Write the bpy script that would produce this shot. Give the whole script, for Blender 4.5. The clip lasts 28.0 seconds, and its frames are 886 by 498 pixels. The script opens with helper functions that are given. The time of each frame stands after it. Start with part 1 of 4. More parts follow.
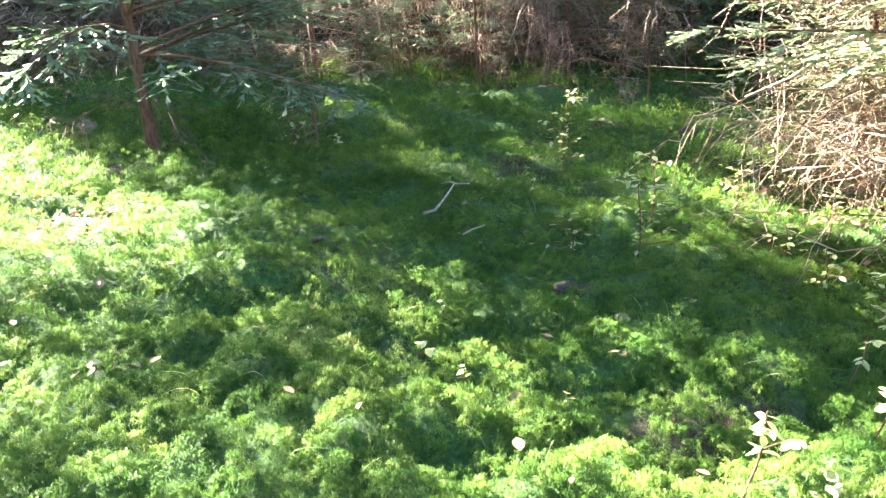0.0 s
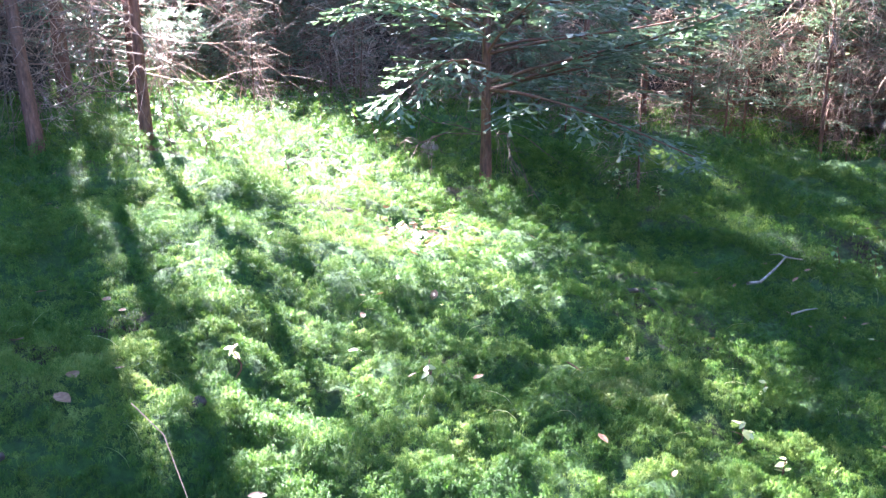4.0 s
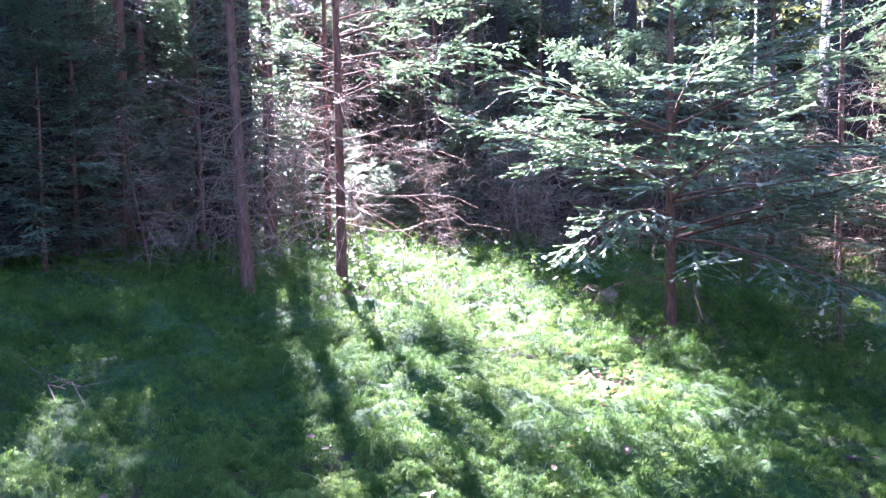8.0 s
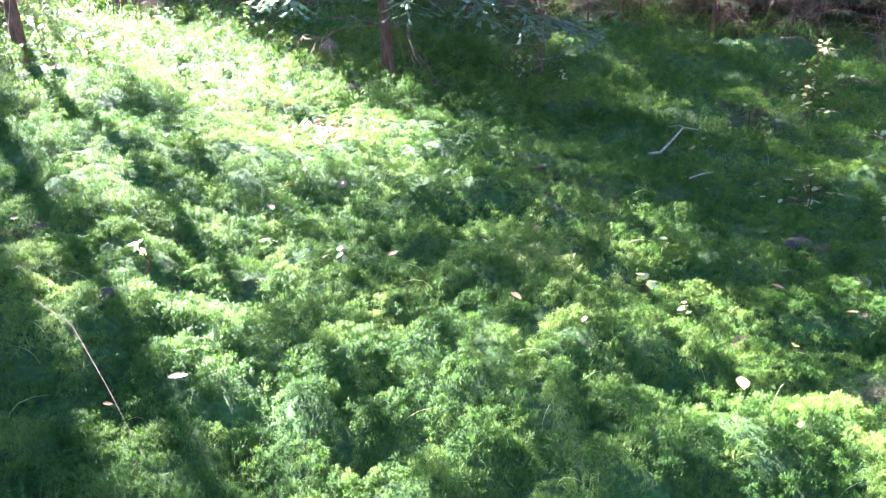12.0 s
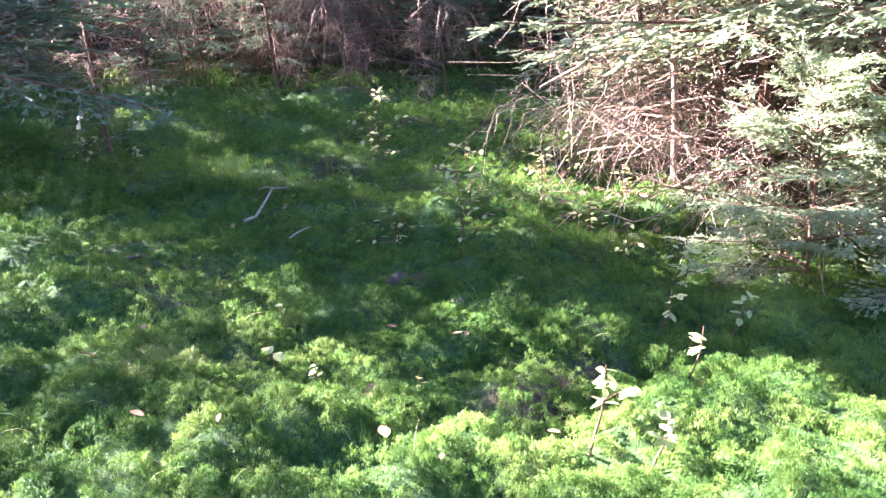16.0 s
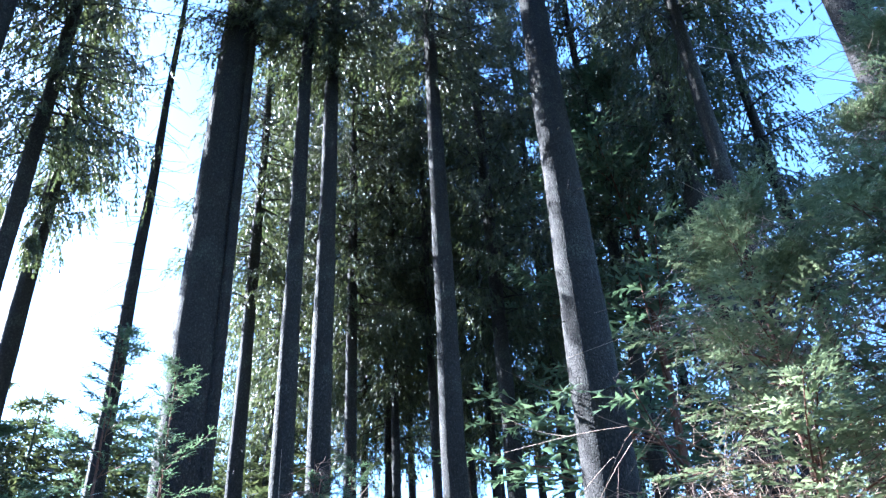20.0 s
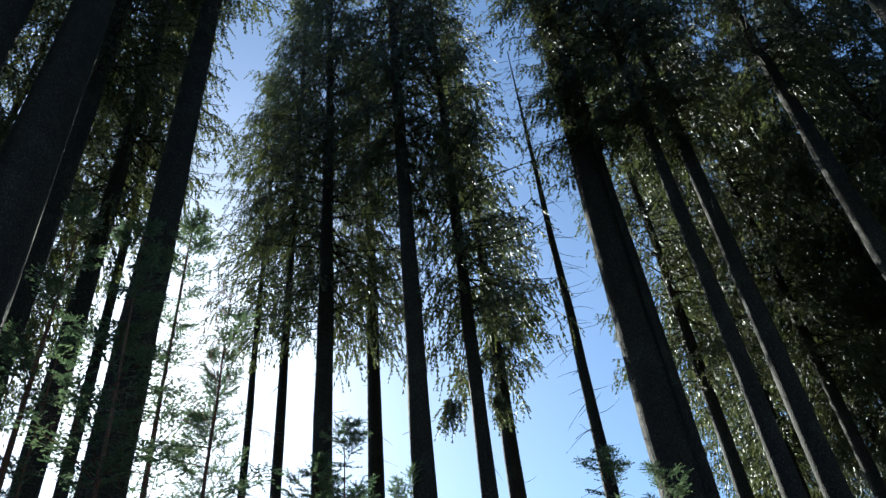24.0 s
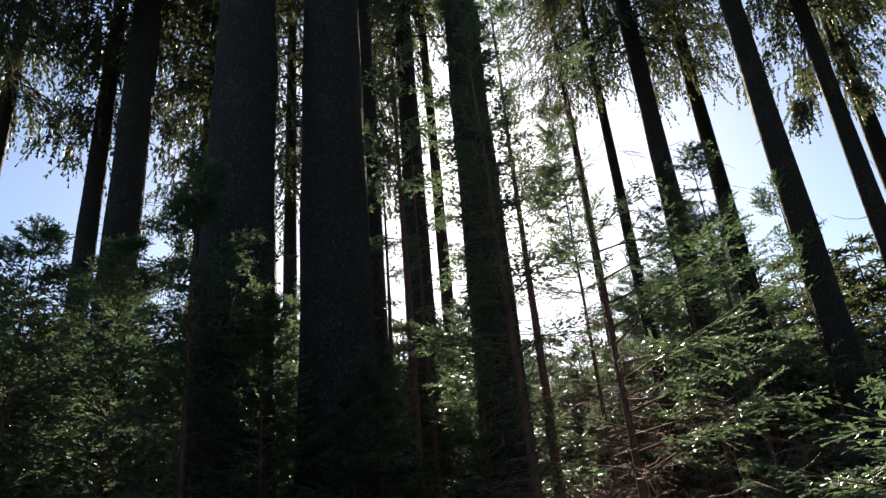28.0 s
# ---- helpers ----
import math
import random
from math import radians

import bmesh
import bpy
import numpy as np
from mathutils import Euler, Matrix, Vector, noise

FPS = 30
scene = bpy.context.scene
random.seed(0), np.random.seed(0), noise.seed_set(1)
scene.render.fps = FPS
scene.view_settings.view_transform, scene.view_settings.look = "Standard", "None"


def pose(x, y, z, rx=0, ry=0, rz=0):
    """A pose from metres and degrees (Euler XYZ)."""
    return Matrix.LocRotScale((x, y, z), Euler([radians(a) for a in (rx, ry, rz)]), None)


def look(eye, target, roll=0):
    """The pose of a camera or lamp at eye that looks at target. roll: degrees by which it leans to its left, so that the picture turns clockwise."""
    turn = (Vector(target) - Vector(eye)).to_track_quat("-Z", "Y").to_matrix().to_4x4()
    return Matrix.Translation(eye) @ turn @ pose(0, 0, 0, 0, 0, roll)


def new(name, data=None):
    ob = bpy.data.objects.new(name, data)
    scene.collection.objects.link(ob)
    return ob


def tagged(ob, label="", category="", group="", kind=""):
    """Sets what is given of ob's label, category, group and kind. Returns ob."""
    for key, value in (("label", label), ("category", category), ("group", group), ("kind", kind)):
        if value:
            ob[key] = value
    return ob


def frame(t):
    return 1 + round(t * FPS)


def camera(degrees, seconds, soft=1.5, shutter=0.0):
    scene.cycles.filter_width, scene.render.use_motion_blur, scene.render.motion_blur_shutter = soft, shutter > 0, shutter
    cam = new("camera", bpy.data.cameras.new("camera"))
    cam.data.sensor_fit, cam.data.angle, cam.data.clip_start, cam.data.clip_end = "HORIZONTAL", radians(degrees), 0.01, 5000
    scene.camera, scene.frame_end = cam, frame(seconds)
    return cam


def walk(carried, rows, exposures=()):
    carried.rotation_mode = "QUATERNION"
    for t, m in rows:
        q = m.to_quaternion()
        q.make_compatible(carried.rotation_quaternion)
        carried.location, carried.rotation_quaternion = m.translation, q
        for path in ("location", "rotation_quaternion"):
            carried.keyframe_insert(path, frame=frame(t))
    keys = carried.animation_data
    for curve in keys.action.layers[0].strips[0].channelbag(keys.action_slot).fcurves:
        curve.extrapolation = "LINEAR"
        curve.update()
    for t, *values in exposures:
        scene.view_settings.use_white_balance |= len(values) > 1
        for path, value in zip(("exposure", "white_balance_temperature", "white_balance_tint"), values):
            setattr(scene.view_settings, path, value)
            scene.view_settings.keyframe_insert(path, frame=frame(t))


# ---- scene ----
cam = camera(60.3, 28.0, soft=1.4)
PATH = [
    (0, (0.216, 0.076, 1.447), (1.128, 1.74, 0.815), -4.2),
    (0.5, (0.195, 0.069, 1.454), (1.038, 1.776, 0.842), -3.6),
    (1, (0.191, 0.077, 1.457), (0.948, 1.824, 0.847), -3.4),
    (1.5, (0.163, 0.079, 1.452), (0.843, 1.854, 0.829), -2.6),
    (2, (0.127, 0.096, 1.456), (0.725, 1.898, 0.829), -1.5),
    (2.5, (0.097, 0.104, 1.469), (0.614, 1.936, 0.856), -1.0),
    (3, (0.065, 0.105, 1.479), (0.486, 1.97, 0.894), -0.2),
    (3.5, (0.039, 0.104, 1.491), (0.366, 1.998, 0.937), 0.0),
    (4, (0.022, 0.102, 1.497), (0.258, 2.021, 0.989), 0.1),
    (4.5, (0.014, 0.104, 1.508), (0.168, 2.044, 1.047), 0.0),
    (6.5, (-0.029, 0.079, 1.555), (-0.085, 2.069, 1.367), 0.0),
    (7, (-0.051, 0.07, 1.565), (-0.154, 2.063, 1.439), 0.0),
    (7.5, (-0.072, 0.069, 1.547), (-0.225, 2.062, 1.461), -0.1),
    (8, (-0.105, 0.054, 1.537), (-0.294, 2.04, 1.397), -0.6),
    (8.5, (-0.09, 0.048, 1.501), (-0.329, 2.019, 1.266), -1.0),
    (9, (-0.091, 0.035, 1.485), (-0.342, 1.993, 1.163), -1.3),
    (9.5, (-0.076, 0.025, 1.467), (-0.29, 1.973, 1.071), -1.6),
    (10, (-0.082, 0.003, 1.436), (-0.224, 1.941, 0.964), -1.8),
    (10.5, (-0.069, 0.011, 1.419), (-0.146, 1.936, 0.88), -2.3),
    (11, (-0.073, 0.033, 1.403), (-0.018, 1.937, 0.794), -2.2),
    (11.5, (0.003, 0.065, 1.372), (0.221, 1.938, 0.706), -2.7),
    (12, (0.036, 0.054, 1.366), (0.471, 1.865, 0.637), -2.4),
    (12.5, (0.064, 0.093, 1.349), (0.675, 1.833, 0.575), -2.5),
    (13, (0.095, 0.041, 1.349), (0.861, 1.695, 0.524), -3.7),
    (13.5, (0.12, 0.03, 1.356), (0.987, 1.607, 0.485), -4.5),
    (15.5, (0.064, 0.119, 1.39), (1.314, 1.442, 0.56), -5.5),
    (16, (0.088, 0.116, 1.432), (1.398, 1.475, 0.771), -5.0),
    (16.5, (0.106, 0.121, 1.508), (1.443, 1.537, 1.056), -4.3),
    (17, (0.129, 0.115, 1.588), (1.48, 1.581, 1.429), -3.5),
    (17.5, (0.149, 0.098, 1.628), (1.496, 1.574, 1.701), -3.2),
    (18, (0.166, 0.092, 1.68), (1.498, 1.554, 1.977), -3.3),
    (18.5, (0.162, 0.064, 1.709), (1.463, 1.497, 2.212), -3.0),
    (19, (0.163, 0.014, 1.767), (1.417, 1.407, 2.464), -2.8),
    (19.5, (0.25, 0.006, 1.711), (1.438, 1.346, 2.603), -2.3),
    (20, (0.199, 0.011, 1.778), (1.326, 1.284, 2.832), -3.4),
    (20.5, (0.19, 0.005, 1.789), (1.23, 1.268, 2.938), -4.8),
    (21, (0.148, -0.005, 1.778), (1.036, 1.319, 2.986), -4.9),
    (21.5, (0.198, 0.001, 1.811), (0.948, 1.385, 3.045), -4.6),
    (23.5, (0.316, -0.178, 1.682), (0.572, 1.308, 2.996), -6.5),
    (24, (0.243, -0.227, 1.669), (0.373, 1.271, 2.988), -6.2),
    (24.5, (0.173, -0.247, 1.652), (0.186, 1.255, 2.972), -5.6),
    (25, (0.111, -0.252, 1.635), (0.0, 1.242, 2.96), -4.9),
    (25.5, (0.012, -0.271, 1.636), (-0.212, 1.207, 2.965), -4.5),
    (26, (-0.156, -0.187, 1.687), (-0.511, 1.266, 3.015), -4.5),
    (26.5, (-0.262, -0.142, 1.704), (-0.771, 1.275, 3.021), -3.9),
    (27, (-0.313, -0.09, 1.622), (-0.986, 1.323, 2.866), -4.0),
    (27.5, (-0.326, -0.019, 1.509), (-1.083, 1.493, 2.577), -4.1),
    (28, (-0.364, 0.049, 1.374), (-1.078, 1.692, 2.264), -5.1),
]
EXPOSURES = [(0, 5.00, 6700, 2), (2, 5.05, 6150, 8), (4.5, 4.65, 5450, 21), (7, 4.55, 5300, 33), (9, 4.45, 5300, 31), (11, 4.50, 5450, 20),
             (12, 4.80, 5650, 16), (13.5, 4.95, 6000, 13), (16, 4.75, 5800, 26), (17.3, 5.25, 5350, 30), (18, 5.15, 5450, 24), (18.6, 4.55, 5800, 12),
             (19.2, 4.05, 5700, 8), (20, 3.5, 4950, 10), (21.5, 2.5, 4550, 10), (23.5, 1.60, 5700, 2), (25, 1.25, 6000, -2), (27, 1.20, 6400, 2), (28, 1.55, 7000, 10)]
walk(cam, [(t, look(eye, target, roll)) for t, eye, target, roll in PATH], EXPOSURES)

# ---- light: clear sky and a low sun shining under the crowns ----
SUN_AZ, SUN_EL = radians(21.0), radians(31.5)      # azimuth to the left of +y
world = bpy.data.worlds.new("sky")
scene.world = world
world.use_nodes = True
wn = world.node_tree.nodes
wn.clear()
sky = wn.new("ShaderNodeTexSky")
sky.sky_type = "NISHITA"
sky.sun_disc = False
sky.sun_elevation, sky.sun_rotation = SUN_EL, -SUN_AZ
sky.dust_density, sky.air_density, sky.ozone_density, sky.altitude = 1.0, 1.0, 3.0, 700.0
back = wn.new("ShaderNodeBackground")
back.inputs["Strength"].default_value = 0.07
wout = wn.new("ShaderNodeOutputWorld")
world.node_tree.links.new(sky.outputs[0], back.inputs[0])
world.node_tree.links.new(back.outputs[0], wout.inputs[0])
sun_dir = Vector((-math.sin(SUN_AZ) * math.cos(SUN_EL), math.cos(SUN_AZ) * math.cos(SUN_EL), math.sin(SUN_EL)))
sun_data = bpy.data.lights.new("sun", "SUN")
sun_data.energy, sun_data.angle, sun_data.color = 5.0, radians(0.53), (1.0, 0.93, 0.82)
sun = new("sun", sun_data)
sun.matrix_world = look(sun_dir * 60, (0, 0, 0))


# ---- materials ----
def nodes_of(name):
    m = bpy.data.materials.new(name)
    m.use_nodes = True
    nt = m.node_tree
    return m, nt, nt.nodes["Principled BSDF"], nt.nodes["Material Output"]


def ramp(nt, fac, stops):
    r = nt.nodes.new("ShaderNodeValToRGB")
    e = r.color_ramp.elements
    e[0].position, e[0].color = stops[0][0], (*stops[0][1], 1)
    e[1].position, e[1].color = stops[-1][0], (*stops[-1][1], 1)
    for p, c in stops[1:-1]:
        k = e.new(p)
        k.color = (*c, 1)
    nt.links.new(fac, r.inputs[0])
    return r.outputs[0]


def noise_tex(nt, scale, detail=4.0, rough=0.6, stretch=None, coord="Object"):
    tc = nt.nodes.new("ShaderNodeTexCoord")
    src = tc.outputs[coord]
    if stretch:
        mp = nt.nodes.new("ShaderNodeMapping")
        mp.inputs["Scale"].default_value = stretch
        nt.links.new(src, mp.inputs[0])
        src = mp.outputs[0]
    n = nt.nodes.new("ShaderNodeTexNoise")
    n.inputs["Scale"].default_value, n.inputs["Detail"].default_value, n.inputs["Roughness"].default_value = scale, detail, rough
    nt.links.new(src, n.inputs["Vector"])
    return n.outputs["Fac"]


def mixed(nt, a, b, fac, mode="MIX"):
    m = nt.nodes.new("ShaderNodeMix")
    m.data_type, m.blend_type = "RGBA", mode
    for k, v in ((6, a), (7, b)):
        if isinstance(v, tuple):
            m.inputs[k].default_value = (*v, 1)
        else:
            nt.links.new(v, m.inputs[k])
    if isinstance(fac, float):
        m.inputs[0].default_value = fac
    else:
        nt.links.new(fac, m.inputs[0])
    return m.outputs[2]


def bumped(nt, bsdf, height, strength, dist=0.01):
    b = nt.nodes.new("ShaderNodeBump")
    b.inputs["Strength"].default_value, b.inputs["Distance"].default_value = strength, dist
    nt.links.new(height, b.inputs["Height"])
    nt.links.new(b.outputs[0], bsdf.inputs["Normal"])


def leafy(name, stops, patch_scale, gloss, through_share, through_tint, spec=0.5, single=0.45, broad_scale=0.0):
    """Thin foliage: a glossy face and light that comes through it."""
    m, nt, bsdf, out = nodes_of(name)
    geo = nt.nodes.new("ShaderNodeNewGeometry")
    patch = noise_tex(nt, patch_scale, 3.0)
    if broad_scale:
        both = nt.nodes.new("ShaderNodeMath")
        both.operation = "MULTIPLY_ADD"
        nt.links.new(noise_tex(nt, broad_scale, 3.0), both.inputs[0])
        both.inputs[1].default_value = 0.8
        shift = nt.nodes.new("ShaderNodeMath")
        shift.operation = "SUBTRACT"
        nt.links.new(patch, shift.inputs[0])
        shift.inputs[1].default_value = 0.4
        nt.links.new(shift.outputs[0], both.inputs[2])
        patch = both.outputs[0]
    add = nt.nodes.new("ShaderNodeMath")
    add.operation = "MULTIPLY_ADD"
    nt.links.new(geo.outputs["Random Per Island"], add.inputs[0])
    add.inputs[1].default_value = single
    sub = nt.nodes.new("ShaderNodeMath")
    sub.operation = "SUBTRACT"
    nt.links.new(patch, sub.inputs[0])
    sub.inputs[1].default_value = single * 0.5
    nt.links.new(sub.outputs[0], add.inputs[2])
    col = ramp(nt, add.outputs[0], stops)
    nt.links.new(col, bsdf.inputs["Base Color"])
    bsdf.inputs["Roughness"].default_value = gloss
    bsdf.inputs["Specular IOR Level"].default_value = spec
    tr = nt.nodes.new("ShaderNodeBsdfTranslucent")
    nt.links.new(mixed(nt, col, through_tint, 1.0, "MULTIPLY"), tr.inputs[0])
    ms = nt.nodes.new("ShaderNodeMixShader")
    ms.inputs[0].default_value = through_share
    nt.links.new(bsdf.outputs[0], ms.inputs[1])
    nt.links.new(tr.outputs[0], ms.inputs[2])
    nt.links.new(ms.outputs[0], out.inputs[0])
    return m


def barky(name, dark, mid, light, scale, stretch=(1, 1, 0.22), strength=0.9, dist=0.012, single=False):
    m, nt, bsdf, out = nodes_of(name)
    fine = noise_tex(nt, scale, 8.0, 0.7, stretch)
    broad = noise_tex(nt, 2.2, 3.0)
    col = ramp(nt, fine, [(0.3, dark), (0.52, mid), (0.72, light)])
    lichen = ramp(nt, broad, [(0.5, (0, 0, 0)), (0.7, (1, 1, 1))])
    col = mixed(nt, col, (0.17, 0.14, 0.11), 0.25)
    col2 = mixed(nt, ramp(nt, fine, [(0.3, dark), (0.52, mid), (0.72, light)]), col, lichen)
    if single:
        geo = nt.nodes.new("ShaderNodeNewGeometry")
        col2 = mixed(nt, col2, ramp(nt, geo.outputs["Random Per Island"], [(0.0, (0.28, 0.24, 0.22)), (0.55, (0.7, 0.66, 0.64)), (1.0, (1.15, 1.12, 1.1))]), 1.0, "MULTIPLY")
    nt.links.new(col2, bsdf.inputs["Base Color"])
    bsdf.inputs["Roughness"].default_value = 0.85
    bumped(nt, bsdf, fine, strength, dist)
    return m


def plated_bark():
    """Old spruce bark: small scaly plates with dark cracks between them and lichen patches."""
    m, nt, bsdf, out = nodes_of("spruce_bark")
    tc = nt.nodes.new("ShaderNodeTexCoord")
    mp = nt.nodes.new("ShaderNodeMapping")
    mp.inputs["Scale"].default_value = (1, 1, 0.55)
    nt.links.new(tc.outputs["Object"], mp.inputs[0])
    vor = nt.nodes.new("ShaderNodeTexVoronoi")
    vor.feature = "DISTANCE_TO_EDGE"
    vor.inputs["Scale"].default_value = 24
    nt.links.new(mp.outputs[0], vor.inputs["Vector"])
    fine = noise_tex(nt, 34, 8.0, 0.75, (1, 1, 0.5))
    broad = noise_tex(nt, 1.7, 4.0)
    plate = ramp(nt, fine, [(0.3, (0.011, 0.008, 0.007)), (0.52, (0.036, 0.029, 0.025)), (0.76, (0.16, 0.138, 0.122))])
    lichen = ramp(nt, fine, [(0.35, (0.035, 0.037, 0.028)), (0.65, (0.15, 0.155, 0.125))])
    share = ramp(nt, broad, [(0.52, (0, 0, 0)), (0.72, (0.55, 0.55, 0.55))])
    crack = ramp(nt, vor.outputs["Distance"], [(0.0, (0, 0, 0)), (0.16, (1, 1, 1))])
    col = mixed(nt, (0.012, 0.009, 0.008), mixed(nt, plate, lichen, share), crack)
    nt.links.new(col, bsdf.inputs["Base Color"])
    bsdf.inputs["Roughness"].default_value = 0.9
    bumped(nt, bsdf, mixed(nt, crack, fine, 0.45), 1.0, 0.02)
    return m


MAT_BARK = plated_bark()
MAT_BARK_YOUNG = barky("young_bark", (0.055, 0.023, 0.015), (0.155, 0.066, 0.042), (0.26, 0.135, 0.092), 55, strength=0.6, dist=0.004)
MAT_DEAD = barky("dead_twig", (0.16, 0.09, 0.065), (0.46, 0.33, 0.26), (0.72, 0.6, 0.52), 30, (1, 1, 1), 0.3, 0.002, True)
MAT_TWIG = barky("brown_twig", (0.06, 0.035, 0.025), (0.16, 0.095, 0.07), (0.3, 0.2, 0.16), 30, (1, 1, 1), 0.3, 0.002)
MAT_RED_TWIG = barky("reddish_twig", (0.16, 0.075, 0.055), (0.42, 0.26, 0.2), (0.66, 0.5, 0.43), 30, (1, 1, 1), 0.3, 0.002, True)
MAT_WOOD = barky("bleached_wood", (0.10, 0.08, 0.065), (0.30, 0.25, 0.21), (0.55, 0.50, 0.45), 40, (1, 1, 1), 0.5, 0.004)
MAT_ROT = barky("rotten_wood", (0.015, 0.012, 0.01), (0.05, 0.035, 0.025), (0.12, 0.085, 0.06), 30, (1, 1, 1), 0.9, 0.01)
MAT_NEEDLE = leafy("spruce_needles", [(0.1, (0.055, 0.09, 0.06)), (0.45, (0.105, 0.155, 0.098)), (0.85, (0.2, 0.25, 0.15))], 1.5, 0.36, 0.45, (0.95, 1.0, 0.8), 1.0)
# lighter, yellower copy of the needles: direct sun put into the colour
MAT_NEEDLE_SUNLIT = leafy("sunlit_spruce_needles", [(0.1, (0.13, 0.17, 0.105)), (0.45, (0.23, 0.275, 0.165)), (0.85, (0.4, 0.43, 0.28))], 1.5, 0.36, 0.5, (1.0, 1.0, 0.82), 1.0)
MAT_NEEDLE_OLD = leafy("canopy_needles", [(0.1, (0.035, 0.048, 0.03)), (0.5, (0.07, 0.085, 0.05)), (0.9, (0.14, 0.14, 0.08))], 0.5, 0.5, 0.42, (1.0, 1.0, 0.6))
MAT_MOSS = leafy("moss_leaves", [(0.16, (0.022, 0.064, 0.014)), (0.37, (0.06, 0.137, 0.027)), (0.59, (0.135, 0.22, 0.046)), (0.85, (0.31, 0.37, 0.115))], 9.0, 0.6, 0.55, (0.97, 1.0, 0.56), 0.2, 0.26, 1.1)
MAT_MOSS_PALE = leafy("pale_moss_leaves", [(0.1, (0.10, 0.15, 0.04)), (0.5, (0.17, 0.22, 0.06)), (0.9, (0.28, 0.31, 0.11))], 9.0, 0.55, 0.5, (1.0, 1.0, 0.55), 0.3, 0.3)
MAT_LEAF = leafy("yellowing_leaves", [(0.1, (0.2, 0.26, 0.08)), (0.5, (0.4, 0.43, 0.19)), (0.9, (0.62, 0.58, 0.34))], 6.0, 0.35, 0.4, (1.0, 1.0, 0.75))
MAT_HERB = leafy("herb_leaves", [(0.1, (0.06, 0.13, 0.03)), (0.5, (0.11, 0.21, 0.05)), (0.9, (0.22, 0.31, 0.09))], 4.0, 0.28, 0.4, (1.0, 1.0, 0.6), 0.9)
MAT_LITTER = leafy("fallen_leaves", [(0.1, (0.10, 0.05, 0.03)), (0.5, (0.24, 0.12, 0.07)), (0.9, (0.42, 0.27, 0.17))], 6.0, 0.55, 0.15, (1.0, 0.8, 0.6))


def ground_material():
    m, nt, bsdf, out = nodes_of("mossy_soil")
    fine = noise_tex(nt, 38, 6.0, 0.7)
    broad = noise_tex(nt, 0.9, 4.0)
    moss = ramp(nt, fine, [(0.3, (0.012, 0.035, 0.007)), (0.5, (0.035, 0.08, 0.014)), (0.7, (0.07, 0.14, 0.024))])
    soil = ramp(nt, fine, [(0.3, (0.02, 0.013, 0.008)), (0.55, (0.07, 0.045, 0.03)), (0.75, (0.16, 0.10, 0.065))])
    share = ramp(nt, broad, [(0.56, (0, 0, 0)), (0.68, (1, 1, 1))])
    nt.links.new(mixed(nt, moss, soil, share), bsdf.inputs["Base Color"])
    bsdf.inputs["Roughness"].default_value = 0.95
    bumped(nt, bsdf, fine, 0.9, 0.02)
    return m


MAT_GROUND = ground_material()


# ---- mesh helpers ----
def tri_mesh(name, v, f, mat, smooth=False):
    me = bpy.data.meshes.new(name)
    v, f = np.ascontiguousarray(v, np.float32), np.ascontiguousarray(f, np.int32)
    me.vertices.add(len(v))
    me.vertices.foreach_set("co", v.ravel())
    me.loops.add(f.size)
    me.loops.foreach_set("vertex_index", f.ravel())
    me.polygons.add(len(f))
    me.polygons.foreach_set("loop_start", np.arange(0, f.size, 3, dtype=np.int32))
    if smooth:
        me.polygons.foreach_set("use_smooth", np.ones(len(f), bool))
    me.update(calc_edges=True)
    me.materials.append(mat)
    return me


def joined(pieces):
    vs, fs, n = [], [], 0
    for v, f in pieces:
        vs.append(v)
        fs.append(f + n)
        n += len(v)
    return np.concatenate(vs), np.concatenate(fs)


def unit(a):
    return a / np.maximum(np.linalg.norm(a, axis=-1, keepdims=True), 1e-9)


def tubes(paths, radii, sides):
    """Tapered tubes along paths (n, k, 3) with radii (n, k), closed at the thin end."""
    n, k, _ = paths.shape
    t = unit(np.gradient(paths, axis=1))
    ref = np.where(np.abs(t[:, :1, 2:3]) > 0.8, np.array([1.0, 0, 0]), np.array([0, 0, 1.0]))
    s = unit(np.cross(t, np.broadcast_to(ref, t.shape)))
    u = np.cross(s, t)
    a = np.arange(sides) / sides * 2 * np.pi
    v = paths[:, :, None] + radii[:, :, None, None] * (np.cos(a)[:, None] * s[:, :, None] + np.sin(a)[:, None] * u[:, :, None])
    i = np.arange(n)[:, None, None] * k * sides + np.arange(k - 1)[:, None] * sides
    j0, j1 = np.arange(sides), (np.arange(sides) + 1) % sides
    a0, a1, b0, b1 = i + j0, i + j1, i + sides + j0, i + sides + j1
    f = np.concatenate([np.stack([a0, a1, b1], -1).reshape(-1, 3), np.stack([a0, b1, b0], -1).reshape(-1, 3)])
    return v.reshape(-1, 3), f


